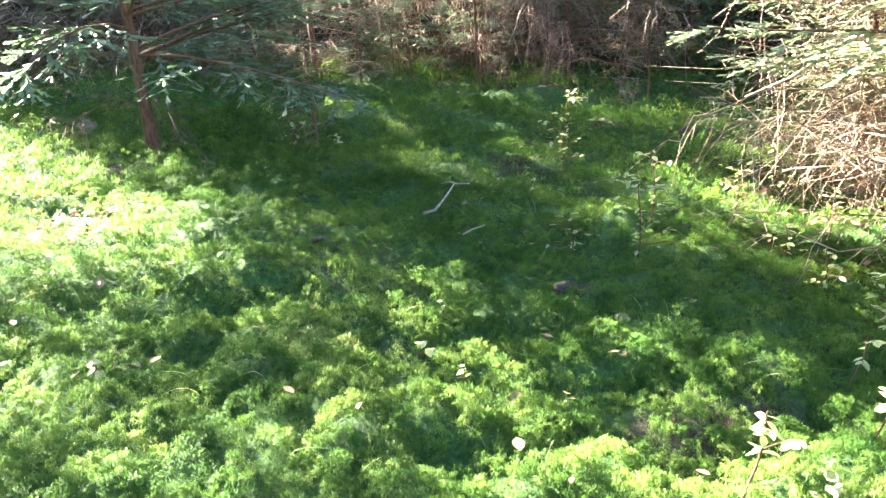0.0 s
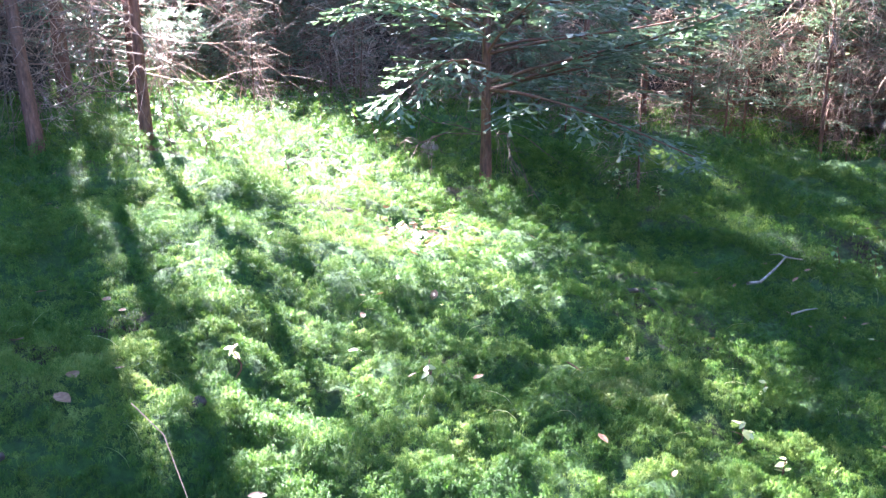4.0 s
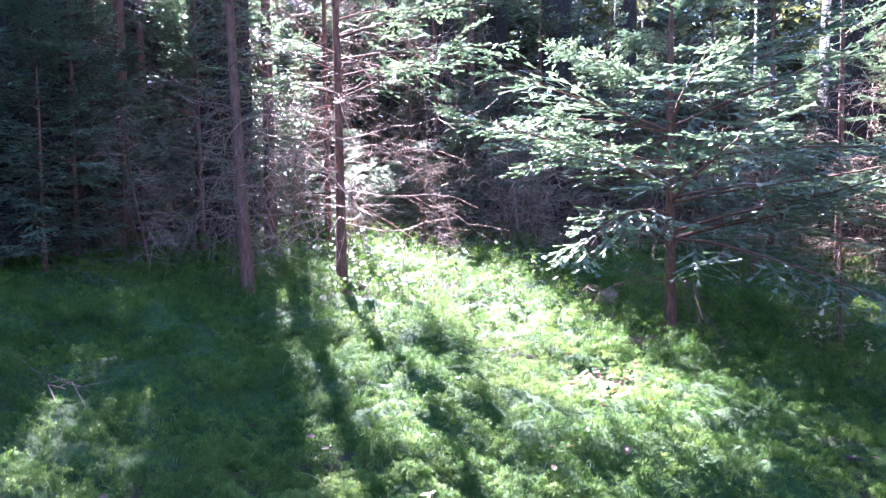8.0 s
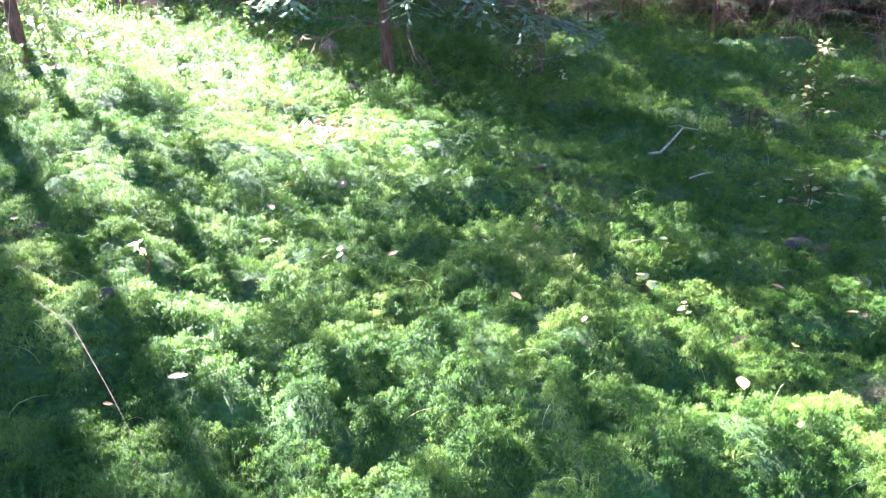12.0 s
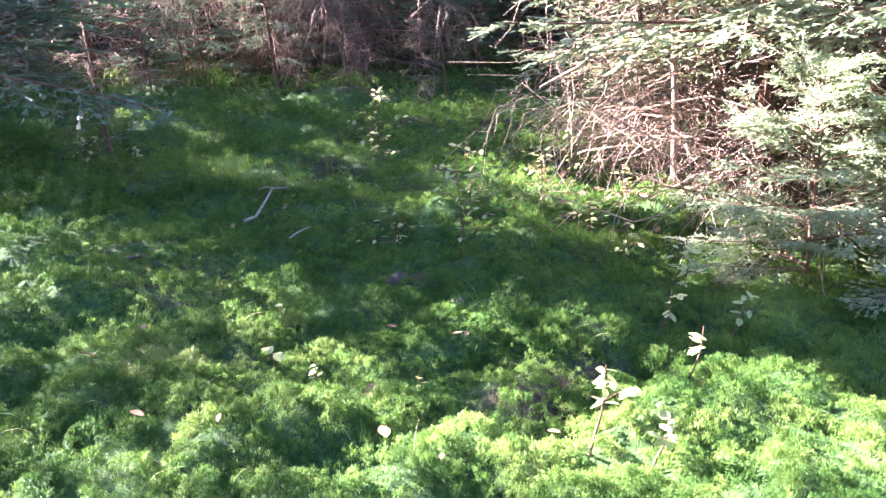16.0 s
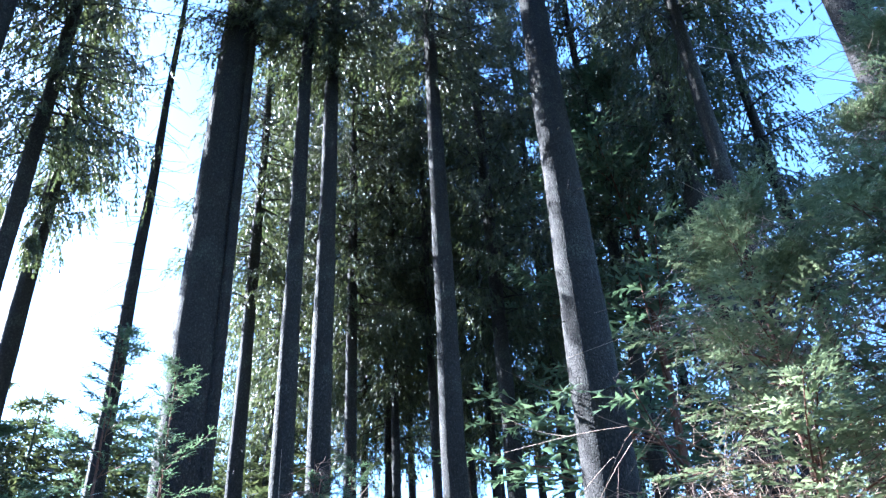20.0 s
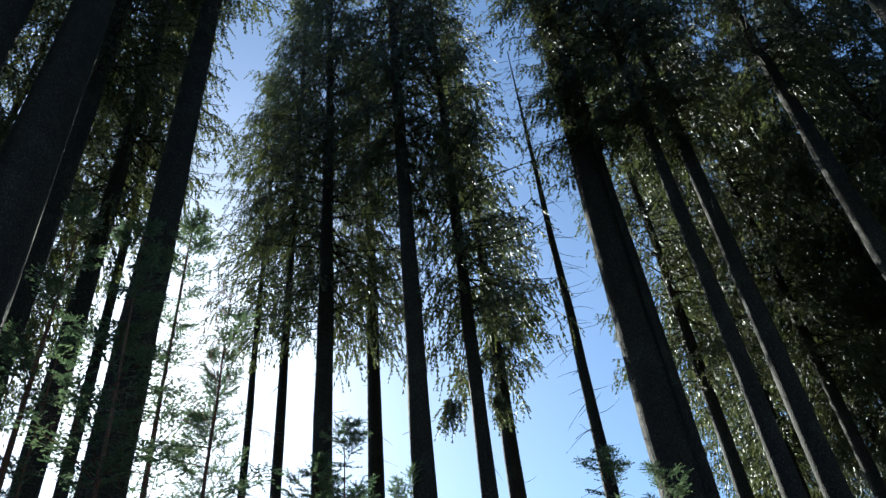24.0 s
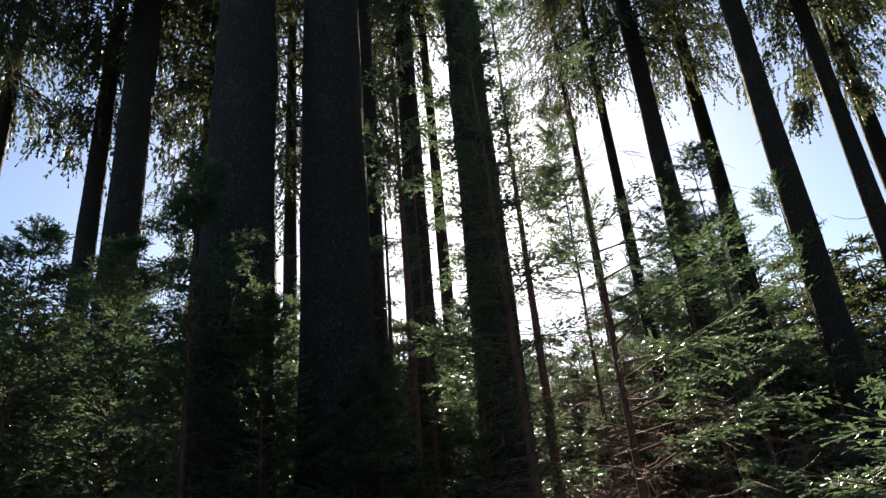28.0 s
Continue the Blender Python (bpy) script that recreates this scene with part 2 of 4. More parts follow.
def needles(p, d, length, reach, pairs, rng, lift=0.5):
    """Needle-clad shoots from p along d: pairs of pointed blades on both sides, leaning forward."""
    n = len(p)
    d = unit(d)
    side = unit(np.cross(d, np.array([0.03, 0.05, 1.0])))
    up = np.cross(side, d)
    s = (np.arange(pairs) + 0.15) / pairs
    s = np.repeat(s, 2)
    sign = np.tile([1.0, -1.0], pairs)
    phi = rng.uniform(-lift, lift, (n, 2 * pairs))
    out = sign[None, :, None] * np.cos(phi)[..., None] * side[:, None] + np.sin(phi)[..., None] * up[:, None]
    ln = length[:, None, None]
    base = p[:, None] + d[:, None] * ln * s[None, :, None]
    r = (reach[:, None] * (1 - 0.45 * s) * rng.uniform(0.8, 1.2, (n, 2 * pairs)))[..., None]
    a = base - d[:, None] * ln * (0.30 / pairs)
    b = base + d[:, None] * ln * (0.62 / pairs)
    tip = base + d[:, None] * (ln * (0.5 / pairs) + r * 0.7) + out * r
    v = np.stack([a, b, tip], 2).reshape(-1, 3)
    return v, np.arange(len(v)).reshape(-1, 3)


def part(name, me, parent, label=""):
    ob = new(name, me)
    ob.parent = parent
    if label:
        tagged(ob, label)
    return ob


def thing(name, label, category, group="", at=None):
    ob = new(name)
    ob.empty_display_size = 0.2
    tagged(ob, label, category, group)
    if at is not None:
        ob.matrix_basis = at
    return ob


# ---- ground ----
def gz(x, y):
    a, b = 9 * np.tanh(np.asarray(x, float) / 9), 12 * np.tanh(np.asarray(y, float) / 12)
    return 0.198 - 0.160 * a + 0.0265 * b - 0.0011 * a * a + 0.0129 * a * b + 0.005 * b * b


WAVES = np.random.RandomState(5)
W_DIR, W_LEN, W_PH = WAVES.uniform(0, 2 * np.pi, 40), np.exp(WAVES.uniform(np.log(0.3), np.log(2.2), 40)), WAVES.uniform(0, 6.28, 40)


BARE = ((0.42, 4.95, 0.40), (2.66, 2.98, 0.14), (-2.35, 3.65, 0.25), (-1.72, 2.3, 0.3))      # hollows without moss: x, y, radius


def hummocks(x, y):
    x, y = np.asarray(x, float), np.asarray(y, float)
    z = np.zeros(np.broadcast(x, y).shape)
    for d, l, p in zip(W_DIR, W_LEN, W_PH):
        z = z + 0.011 * l**0.6 * np.sin((x * np.cos(d) + y * np.sin(d)) * 6.283 / l + p)
    wx, wy = x + 0.09 * np.sin(y * 7.3 + 1.0), y + 0.09 * np.sin(x * 6.1)
    clumps = np.abs(np.sin(wx * 13.0 + 0.7 * np.sin(wy * 5.0)) * np.sin(wy * 12.0 + 0.8 * np.sin(wx * 4.0)))
    z = z + 0.045 * clumps**0.6
    ux, uy = x + 0.12 * np.sin(y * 3.1 + 2.0), y + 0.12 * np.sin(x * 3.7 + 0.4)
    z = z + 0.05 * np.abs(np.sin(ux * 8.3 + 0.9 * np.sin(uy * 2.1)) * np.sin(uy * 7.4 + 0.9 * np.sin(ux * 2.6)))**0.5
    for bx, by, br in BARE:
        z = z - 0.09 * np.exp(-((x - bx) ** 2 + (y - by) ** 2) / br**2)
    return z


def ground_z(x, y):
    return gz(x, y) + hummocks(x, y) - 0.1


def spread(lo, hi, step, far):
    core = np.arange(lo, hi, step)
    out = [0.12]
    while out[-1] < far:
        out.append(out[-1] * 1.35)
    out = np.array(out)
    return np.concatenate([lo - out[::-1], core, core[-1] + out])


def build_ground():
    xs, ys = spread(-6, 9, 0.07, 900), spread(-1, 13, 0.07, 900)
    x, y = np.meshgrid(xs, ys)
    v = np.stack([x, y, ground_z(x, y)], -1).reshape(-1, 3)
    nx, ny = len(xs), len(ys)
    i = (np.arange(ny - 1)[:, None] * nx + np.arange(nx - 1)).ravel()
    f = np.concatenate([np.stack([i, i + 1, i + nx + 1], -1), np.stack([i, i + nx + 1, i + nx], -1)])
    ob = new("ground", tri_mesh("ground", v, f, MAT_GROUND, True))
    tagged(ob, "mossy forest floor with dark soil under the moss", "ground", kind="structure")


build_ground()


def place(x, y, sink=0.02, rz=0.0, scale=1.0, rx=0.0, ry=0.0):
    return pose(x, y, float(ground_z(x, y)) - sink, rx, ry, rz) @ Matrix.Scale(scale, 4)


def polar(az, dist):
    """A place by azimuth (degrees to the left of +y) and distance from the middle of the walk."""
    return -math.sin(radians(az)) * dist, math.cos(radians(az)) * dist


# ---- spruces ----
def boughs(rng, z, az, ln, pitch, droop, tip, k=6):
    u = np.linspace(0, 1, k)[None]
    r = ln[:, None] * u
    h = ln[:, None] * (np.tan(pitch)[:, None] * u - droop[:, None] * u**2 + tip[:, None] * u**3)
    side = ln[:, None] * rng.normal(0, 0.06, (len(z), 1)) * u**2
    c, s = np.cos(az)[:, None], np.sin(az)[:, None]
    return np.stack([r * c - side * s, r * s + side * c, z[:, None] + h], -1)


def along(paths, u):
    """Points and tangents at shares u (n, m) of paths (n, k, 3)."""
    n, k, _ = paths.shape
    g = np.clip(u * (k - 1), 0, k - 1.001)
    i = g.astype(int)
    w = (g - i)[..., None]
    rows = np.arange(n)[:, None]
    a, b = paths[rows, i], paths[rows, i + 1]
    return a * (1 - w) + b * w, unit(b - a)


def trunk_mesh(name, rng, height, r0, mat, sides=10, rings=14, wobble=0.02, flare=0.25, lean=(0, 0), top=0.06, taper=1.0):
    u = np.linspace(0, 1, rings) ** 1.25
    x = np.cumsum(rng.normal(0, wobble, rings)) * u + lean[0] * height * u
    y = np.cumsum(rng.normal(0, wobble, rings)) * u + lean[1] * height * u
    path = np.stack([x, y, u * height - 0.08], -1)[None]
    r = r0 * ((1 - u) ** taper * (1 - top) + top) * (1 + flare * np.exp(-u * height / 0.35))
    v, f = tubes(path, r[None], sides)
    v = v + rng.normal(0, r0 * 0.025, v.shape)
    return tri_mesh(name, v, f, mat, True)


def young_parts(seed, height, r0, spread_r, green_from, dead_from, whorl=0.3, per=5, twigs=9, subs=2, shoot=0.2, fullness=1.0,
                dead_twigs=7, pitch=0.12, reach=0.028, pairs=6, sub_pairs=3, dead_reach=0.8, sag=0.3, wood=MAT_DEAD, cone=0.75, curl=0.4, hang=0.15, lift=0.85, split=False, withered=0.0, leaf=None, stout=1.0, longest=()):
    """Meshes of a young spruce: trunk, limbs, crown of needle-clad shoots, dead lower branches."""
    rng = np.random.RandomState(seed)
    out = {"trunk": trunk_mesh("trunk", rng, height, r0, MAT_BARK_YOUNG, 8, 12, 0.012)}
    zs = np.arange(dead_from, height - 0.1, whorl)
    z = np.repeat(zs, per) + rng.uniform(-0.4, 0.4, len(zs) * per) * whorl
    az = rng.uniform(0, 2 * np.pi, len(z))
    share = np.clip(1 - z / height, 0.02, 1)
    ln = spread_r * np.minimum(1, share**cone * 1.25) * rng.uniform(0.6, 1.1, len(z)) + 0.06
    live = z > green_from + rng.uniform(-0.35, 0.35, len(z))
    live &= rng.uniform(0, 1, len(z)) >= withered
    keep = rng.uniform(0, 1, len(z)) < np.where(live, fullness, 1)
    z, az, ln, live = z[keep], az[keep], ln[keep], live[keep]
    if longest:
        extra = np.array(longest, float)
        z, az, ln = np.append(z, extra[:, 0]), np.append(az, np.radians(extra[:, 1])), np.append(ln, extra[:, 2])
        live = np.append(live, np.ones(len(extra), bool))
    pt = pitch + (1 - np.clip(1 - z / height, 0, 1)) * 0.6 + rng.normal(0, 0.1, len(z))
    pt = np.where(live, pt, pt - hang)
    paths = boughs(rng, z, az, ln, pt, rng.uniform(0.4, 1.3, len(z)) * sag, rng.uniform(0.0, 0.25, len(z)))
    rad = (0.004 + 0.006 * ln)[:, None] * np.linspace(1, 0.25, 6)[None]
    if live.any():
        out["branchwork"] = tri_mesh("branchwork", *tubes(paths[live], rad[live], 3), MAT_BARK_YOUNG)
        p, lnl = paths[live], ln[live]
        n = len(p)
        u = np.linspace(0.16, 1.0, twigs)[None] + rng.uniform(-0.04, 0.04, (n, twigs))
        q, t = along(p, np.clip(u, 0, 1))
        sgn = np.where(np.arange(twigs) % 2 == 0, 1.0, -1.0)[None, :, None]
        flat = unit(np.cross(t, np.array([0, 0, 1.0])))
        d = unit(t * 0.9 + flat * sgn * rng.uniform(0.45, 1.0, (n, twigs, 1)) + rng.normal(0, 0.14, (n, twigs, 3)) + np.array([0, 0, -0.16]))
        l1 = (lnl[:, None] * 0.45 * (1.15 - np.clip(u, 0, 1)) + shoot * 0.6) * rng.uniform(0.7, 1.2, (n, twigs))
        pieces = [needles(q.reshape(-1, 3), d.reshape(-1, 3), l1.ravel(), np.full(n * twigs, reach), pairs, rng, lift)]
        for j in range(subs):
            s0 = (0.25 + 0.6 * j / max(subs, 1)) + rng.uniform(-0.08, 0.08, (n, twigs, 1))
            for sg in (1, -1):
                q2 = q + d * l1[..., None] * s0
                d2 = unit(d + np.cross(d, np.array([0, 0, 1.0])) * sg * 0.85 + rng.normal(0, 0.22, d.shape) + np.array([0, 0, -0.1]))
                l2 = l1 * 0.45 * (1.25 - s0[..., 0]) + shoot * 0.3
                pieces.append(needles(q2.reshape(-1, 3), d2.reshape(-1, 3), l2.ravel(), np.full(n * twigs, reach * 0.85), sub_pairs, rng, lift))
        if split:
            del out["branchwork"]
            sprays = [v.reshape(n, -1, 3) for v, _ in pieces]
            out["bough"] = []
            for i in range(n):
                v = np.concatenate([s[i] for s in sprays])
                out["bough"].append((tri_mesh("bough", *tubes(p[i:i + 1], rad[live][i:i + 1], 4), MAT_BARK_YOUNG),
                                     tri_mesh("foliage", v, np.arange(len(v)).reshape(-1, 3), leaf or MAT_NEEDLE)))
        else:
            out["crown"] = tri_mesh("crown", *joined(pieces), leaf or MAT_NEEDLE)
    dead = ~live
    if dead.any() and dead_twigs:
        p, lnd = paths[dead], ln[dead] * dead_reach
        n = len(p)
        p = p[:, :1] + (p - p[:, :1]) * dead_reach + np.cumsum(rng.normal(0, 0.03 + 0.05 * curl, p.shape), 1) * (lnd[:, None, None])
        rd = (0.003 + 0.004 * lnd)[:, None] * np.linspace(1, 0.3, 6)[None]
        pieces = [tubes(p, rd, 3)]
        u = rng.uniform(0.15, 1.0, (n, dead_twigs))
        q, t = along(p, u)
        for j, (a, b) in enumerate(((0.4, 0.0024), (0.26, 0.0018))):
            d = unit(t + rng.normal(0, 0.6, t.shape) + np.array([0, 0, -0.2]))
            ll = rng.uniform(0.4, 1.1, u.shape) * a * (0.6 + lnd[:, None] * 0.5)
            k = np.linspace(0, 1, 5)
            bend = rng.normal(0, curl, (n, dead_twigs, 1, 3)) + np.array([0, 0, -0.3 - 0.5 * curl])
            wave = rng.normal(0, curl * 0.5, (n, dead_twigs, 1, 3)) * (np.sin(k * 5.0) * 0.25)[:, None]
            pp = q[:, :, None] + ll[..., None, None] * (d[:, :, None] * k[:, None] + bend * (k**2)[:, None] + wave)
            pp = pp.reshape(-1, 5, 3)
            pieces.append(tubes(pp, np.full((len(pp), 1), b * stout) * np.array([[1, 0.9, 0.8, 0.65, 0.4]]), 3))
            q, t = pp[:, 2 + j].reshape(n, dead_twigs, 3), d
        out["dead_brush"] = tri_mesh("dead_brush", *joined(pieces), wood)
    return out


def make_tree(meshes, name, label, at, group="young spruces"):
    tree = thing(name, label, "tree", group, at)
    for key, me in meshes.items():
        if key == "bough":
            for stem, foliage in me:
                part("foliage", foliage, part("bough", stem, tree))
            continue
        ob = part(key, me, tree, "brittle grey-brown dead lower twigs" if key == "dead_brush" else "")
        if key in ("branchwork", "dead_brush"):
            ob["kind"] = "stuff"
    return tree


# young trees of the clearing's edge
tree_a = make_tree(young_parts(11, 4.2, 0.052, 2.75, 0.95, 0.6, 0.27, 3, 13, 3, 0.22, 0.7, 9, cone=1.9, reach=0.033, sag=0.33, split=True, withered=0.1, hang=0.0, wood=MAT_TWIG, stout=1.5, dead_reach=0.42,
                               longest=((0.9, -58, 2.1), (0.95, -30, 2.1), (0.9, 2, 2.1), (1.2, -88, 2.0), (1.2, -14, 2.0), (1.25, 22, 1.9), (1.5, 190, 1.8), (1.5, -45, 1.9),
                                        (1.8, 175, 1.8), (1.8, -100, 1.7), (1.85, -8, 1.8), (2.1, 200, 1.0), (2.15, 165, 1.0), (2.1, -62, 1.5), (1.1, 230, 1.5))), "young_spruce",
                   "young spruce with a thin brown trunk and long sunlit boughs", place(1.16, 6.42, 0.02, 0.0, 0.95))
tree_b = make_tree(young_parts(12, 6.8, 0.05, 1.3, 2.2, 0.65, 0.24, 5, 10, 2, 0.19, 0.18, 7, split=True, stout=1.5, withered=0.3, wood=MAT_RED_TWIG,
                               longest=((1.75, 15, 1.2), (1.8, 205, 1.0), (1.95, 40, 1.4), (2.0, 190, 0.9), (2.1, -5, 1.5), (2.15, 225, 0.8), (2.3, 20, 1.5), (2.45, 50, 1.3),
                                        (2.6, 0, 1.5), (2.75, 30, 1.4), (2.95, -20, 1.3), (3.1, 15, 1.4), (3.35, 45, 1.2), (3.6, 5, 1.2), (3.9, 28, 1.1))), "young_spruce",
                   "slender young spruce with bare lower twigs and a green crown", place(-1.68, 6.86))
tree_c = make_tree(young_parts(13, 7.4, 0.055, 1.15, 2.7, 0.8, 0.26, 5, 9, 2, 0.2, 0.45, 5, wood=MAT_TWIG, withered=0.25, stout=1.3), "young_spruce",
                   "slender young spruce with a dark bare lower trunk", place(-2.38, 6.36, rx=0, ry=-2.5))

tree_c2 = make_tree(young_parts(14, 10.5, 0.085, 1.2, 4.4, 1.2, 0.32, 5, 8, 2, 0.25, 0.5, 3, withered=0.1, stout=1.2, wood=MAT_RED_TWIG), "young_spruce",
                    "taller slender spruce with a reddish bare trunk", place(*polar(18.6, 10.0)))

KINDS = {
    "full": young_parts(21, 5.0, 0.045, 1.4, 0.3, 0.1, 0.26, 6, 8, 1, 0.22, 1.0, 0, 0.12, 0.045, 5, 4),
    "full2": young_parts(28, 5.0, 0.045, 1.2, 0.9, 0.2, 0.24, 6, 8, 1, 0.22, 0.95, 4, 0.2, 0.04, 5, 4, wood=MAT_TWIG),
    "half": young_parts(22, 5.4, 0.05, 1.35, 2.7, 0.25, 0.26, 6, 8, 1, 0.22, 0.85, 7, 0.1, 0.04, 5, 4, hang=0.35, wood=MAT_TWIG),
    "small": young_parts(23, 3.0, 0.026, 0.85, 0.5, 0.12, 0.2, 5, 8, 1, 0.16, 1.0, 5, 0.15, 0.032, 5, 4),
    "thicket": young_parts(24, 4.8, 0.035, 1.2, 1.5, 0.3, 0.2, 6, 9, 1, 0.17, 0.75, 5, 0.14, 0.03, 6, 4, 0.95, curl=0.5, hang=0.12, withered=0.5, stout=2.2, wood=MAT_RED_TWIG),
    "edge": young_parts(25, 6.2, 0.06, 1.9, 1.0, 0.2, 0.2, 7, 12, 2, 0.22, 0.9, 13, 0.1, 0.034, 6, 4, 0.9, curl=1.0, hang=0.1, split=True, withered=0.4, leaf=MAT_NEEDLE_SUNLIT, stout=1.3),
    "pole": young_parts(26, 9.5, 0.075, 1.1, 5.6, 0.8, 0.36, 4, 8, 1, 0.24, 0.4, 6, 0.1, 0.04, 5, 4, wood=MAT_TWIG),
    "sparse": young_parts(29, 6.0, 0.045, 1.05, 2.6, 0.4, 0.28, 5, 8, 1, 0.2, 0.68, 6, 0.2, 0.03, 5, 4),
    "spire": young_parts(37, 8.6, 0.05, 1.1, 4.7, 0.7, 0.3, 5, 9, 2, 0.2, 0.75, 10, 0.35, 0.03, 6, 4, wood=MAT_TWIG, stout=1.4),
    "brush": young_parts(35, 2.4, 0.024, 0.9, 9.0, 1.1, 0.16, 4, 8, 2, 0.2, 1.0, 5, 0.75, 0.03, 5, 3, 1.0, sag=2.2, hang=0.0, curl=0.8, cone=0.3, stout=2.6),
    "sprig": young_parts(36, 1.7, 0.016, 0.85, 0.2, 0.08, 0.15, 5, 11, 3, 0.15, 1.0, 0, 0.15, 0.02, 6, 4, split=True, leaf=MAT_NEEDLE_SUNLIT),
    "dry": young_parts(27, 2.3, 0.018, 0.55, 9.0, 0.3, 0.16, 3, 8, 2, 0.2, 1.0, 6),
}
LABELS = {
    "full": "bushy young spruce, green almost down to the moss",
    "full2": "dense young spruce with green boughs over dry twigs",
    "half": "young spruce with dead twigs below and green boughs above",
    "small": "small green spruce growing in the thicket",
    "thicket": "thin young spruce with a tangle of brown dead twigs",
    "edge": "sunlit spruce with broad boughs over dense dead brushwood",
    "pole": "slender pole-sized spruce with a bare reddish trunk",
    "sparse": "thin young spruce with a see-through crown",
    "spire": "slim spruce with a bare lower stem and spiky thin top",
    "brush": "dead arching bush with pale twigs hanging to the moss",
    "sprig": "low spruce with thick pale green sunlit sprays",
    "dry": "dry leafless spruce sapling with brittle side twigs",
}
NAMES = {"dry": "dead_sapling", "brush": "dead_bush", "pole": "pole_spruce"}
HEIGHT = {"full": 5.0, "full2": 5.0, "half": 5.4, "small": 3.0, "thicket": 4.8, "edge": 6.2, "pole": 9.5, "sparse": 6.0, "spire": 8.6, "dry": 2.3, "brush": 2.4, "sprig": 1.7}


def grow(kind, az, dist, scale=1.0, turn=0.0, lean=0.0):
    x, y = polar(az, dist)
    make_tree(KINDS[kind], NAMES.get(kind, "young_spruce"), LABELS[kind], place(x, y, 0.03, turn, scale, 0, lean))


# beyond the clearing, straight ahead and to the left
for row in (("pole", 28.3, 10.4, 1.15, 20), ("pole", 27.0, 11.2, 0.9, 130), ("pole", 29.9, 11.0, 0.85, 240), ("pole", 33.0, 10.0, 0.8, 310),
            ("pole", 22, 13, 1.0, 75), ("full", 33.5, 8.0, 0.55, 200), ("full2", 40.0, 8.2, 0.8, 30),
            ("half", 45, 8.0, 1.0, 110), ("full", 50, 8.6, 0.95, 290), ("full", 56, 8.2, 0.9, 15), ("full", 63, 9, 1.0, 80),
            # full2 at 23.4 and -10.3 degrees are added trees that shade the moss
            ("full2", 31.5, 8.6, 0.7, 45), ("full", 22.5, 14.6, 1.1, 200), ("full2", 23.4, 9.6, 0.9, 200), ("small", 28.5, 9.2, 0.8, 99), ("full", 19.9, 14.2, 1.05, 20), ("sparse", -1.4, 13.0, 1.2, 0), ("sparse", 3.6, 13.2, 1.4, 90), ("sparse", -6.2, 12.0, 0.7, 300), ("sparse", 8.2, 13.4, 0.8, 33), ("spire", 14.4, 11.3, 1.0, 210), ("half", 6.2, 15.0, 1.5, 140), ("half", -3.6, 14.6, 0.8, 20), ("full2", -10.3, 11.9, 0.8, 80), ("full", 25.0, 14.0, 1.1, 75), ("full2", 35.5, 10.2, 1.0, 140), ("small", 12.0, 12.6, 0.45, 60), ("small", 4.8, 11.8, 0.8, 200), ("small", 16.8, 12.4, 0.8, 10),
            ("full", 40, 10.5, 1.0, 10), ("full2", 49, 11, 1.0, 230), ("full", 44, 12.5, 1.1, 77)):
    grow(*row)
# a low row of brown-twigged trees closing the view between the slender spruces
for i in range(14):
    grow(("thicket", "half", "small", "thicket")[i % 4], 12.6 - 1.65 * i, 11.5 + 0.45 * (i * 7 % 4), (0.56, 0.5, 0.9, 0.6)[i % 4] * (0.9 + 0.05 * (i % 3)) * (0.5 if i < 5 else 1.0), 77 * i)
# taller see-through spruces far behind, beside the lane of sunlight
for i in range(9):
    grow(("full2", "sparse", "full")[i % 3], 2.6 + 1.2 * i, 20.0 + 1.3 * (i * 5 % 4), (1.9, 1.55, 1.75)[i % 3] * (1.0 if i < 7 else 0.75), 61 * i)
for i in range(5):
    grow(("full", "full2")[i % 2], 13.4 + 1.3 * i, 24.5 + 0.8 * (i % 3), 1.5 + 0.06 * (i % 2), 83 * i)
# between the slender tree and the hollow
for row in (("half", -13.5, 12.4, 0.8, 40), ("sparse", -17.2, 10.6, 1.06, 100), ("sparse", -21.4, 11.0, 1.03, 170), ("half", -27.4, 10.8, 0.55, 250),
            ("thicket", -24.3, 11.4, 0.7, 20), ("thicket", -32.0, 11.8, 1.05, 90), ("thicket", -34.0, 11.2, 0.75, 310), ("thicket", -39.5, 11.0, 0.85, 45), ("sparse", -34.5, 12.8, 0.9, 160),
            ("thicket", -36.5, 11.8, 0.9, 230), ("small", -38.5, 12.4, 1.3, 300), ("thicket", -41.5, 12.9, 0.95, 15), ("small", -43.5, 12.2, 1.4, 85),
            ("sparse", -45.5, 13.0, 0.8, 155), ("small", -47.5, 12.3, 1.4, 225), ("sparse", -50, 12.9, 0.75, 295), ("small", -52.0, 11.6, 1.2, 35),
            ("thicket", -54.5, 11.4, 0.85, 105), ("full", -57.5, 11.2, 0.7, 175), ("full", -62, 10.5, 0.75, 245),
            ("small", -33.3, 11.0, 0.8, 200), ("half", -31.5, 13.2, 0.85, 61), ("full2", -38.0, 13.8, 0.9, 12), ("half", -44.0, 14.0, 0.85, 33), ("small", -24.6, 10.2, 0.6, 10), ("small", -19.0, 9.8, 0.55, 70), ("small", -14.0, 10.0, 0.5, 170), ("small", -28.2, 10.4, 0.7, 270)):
    grow(*row)
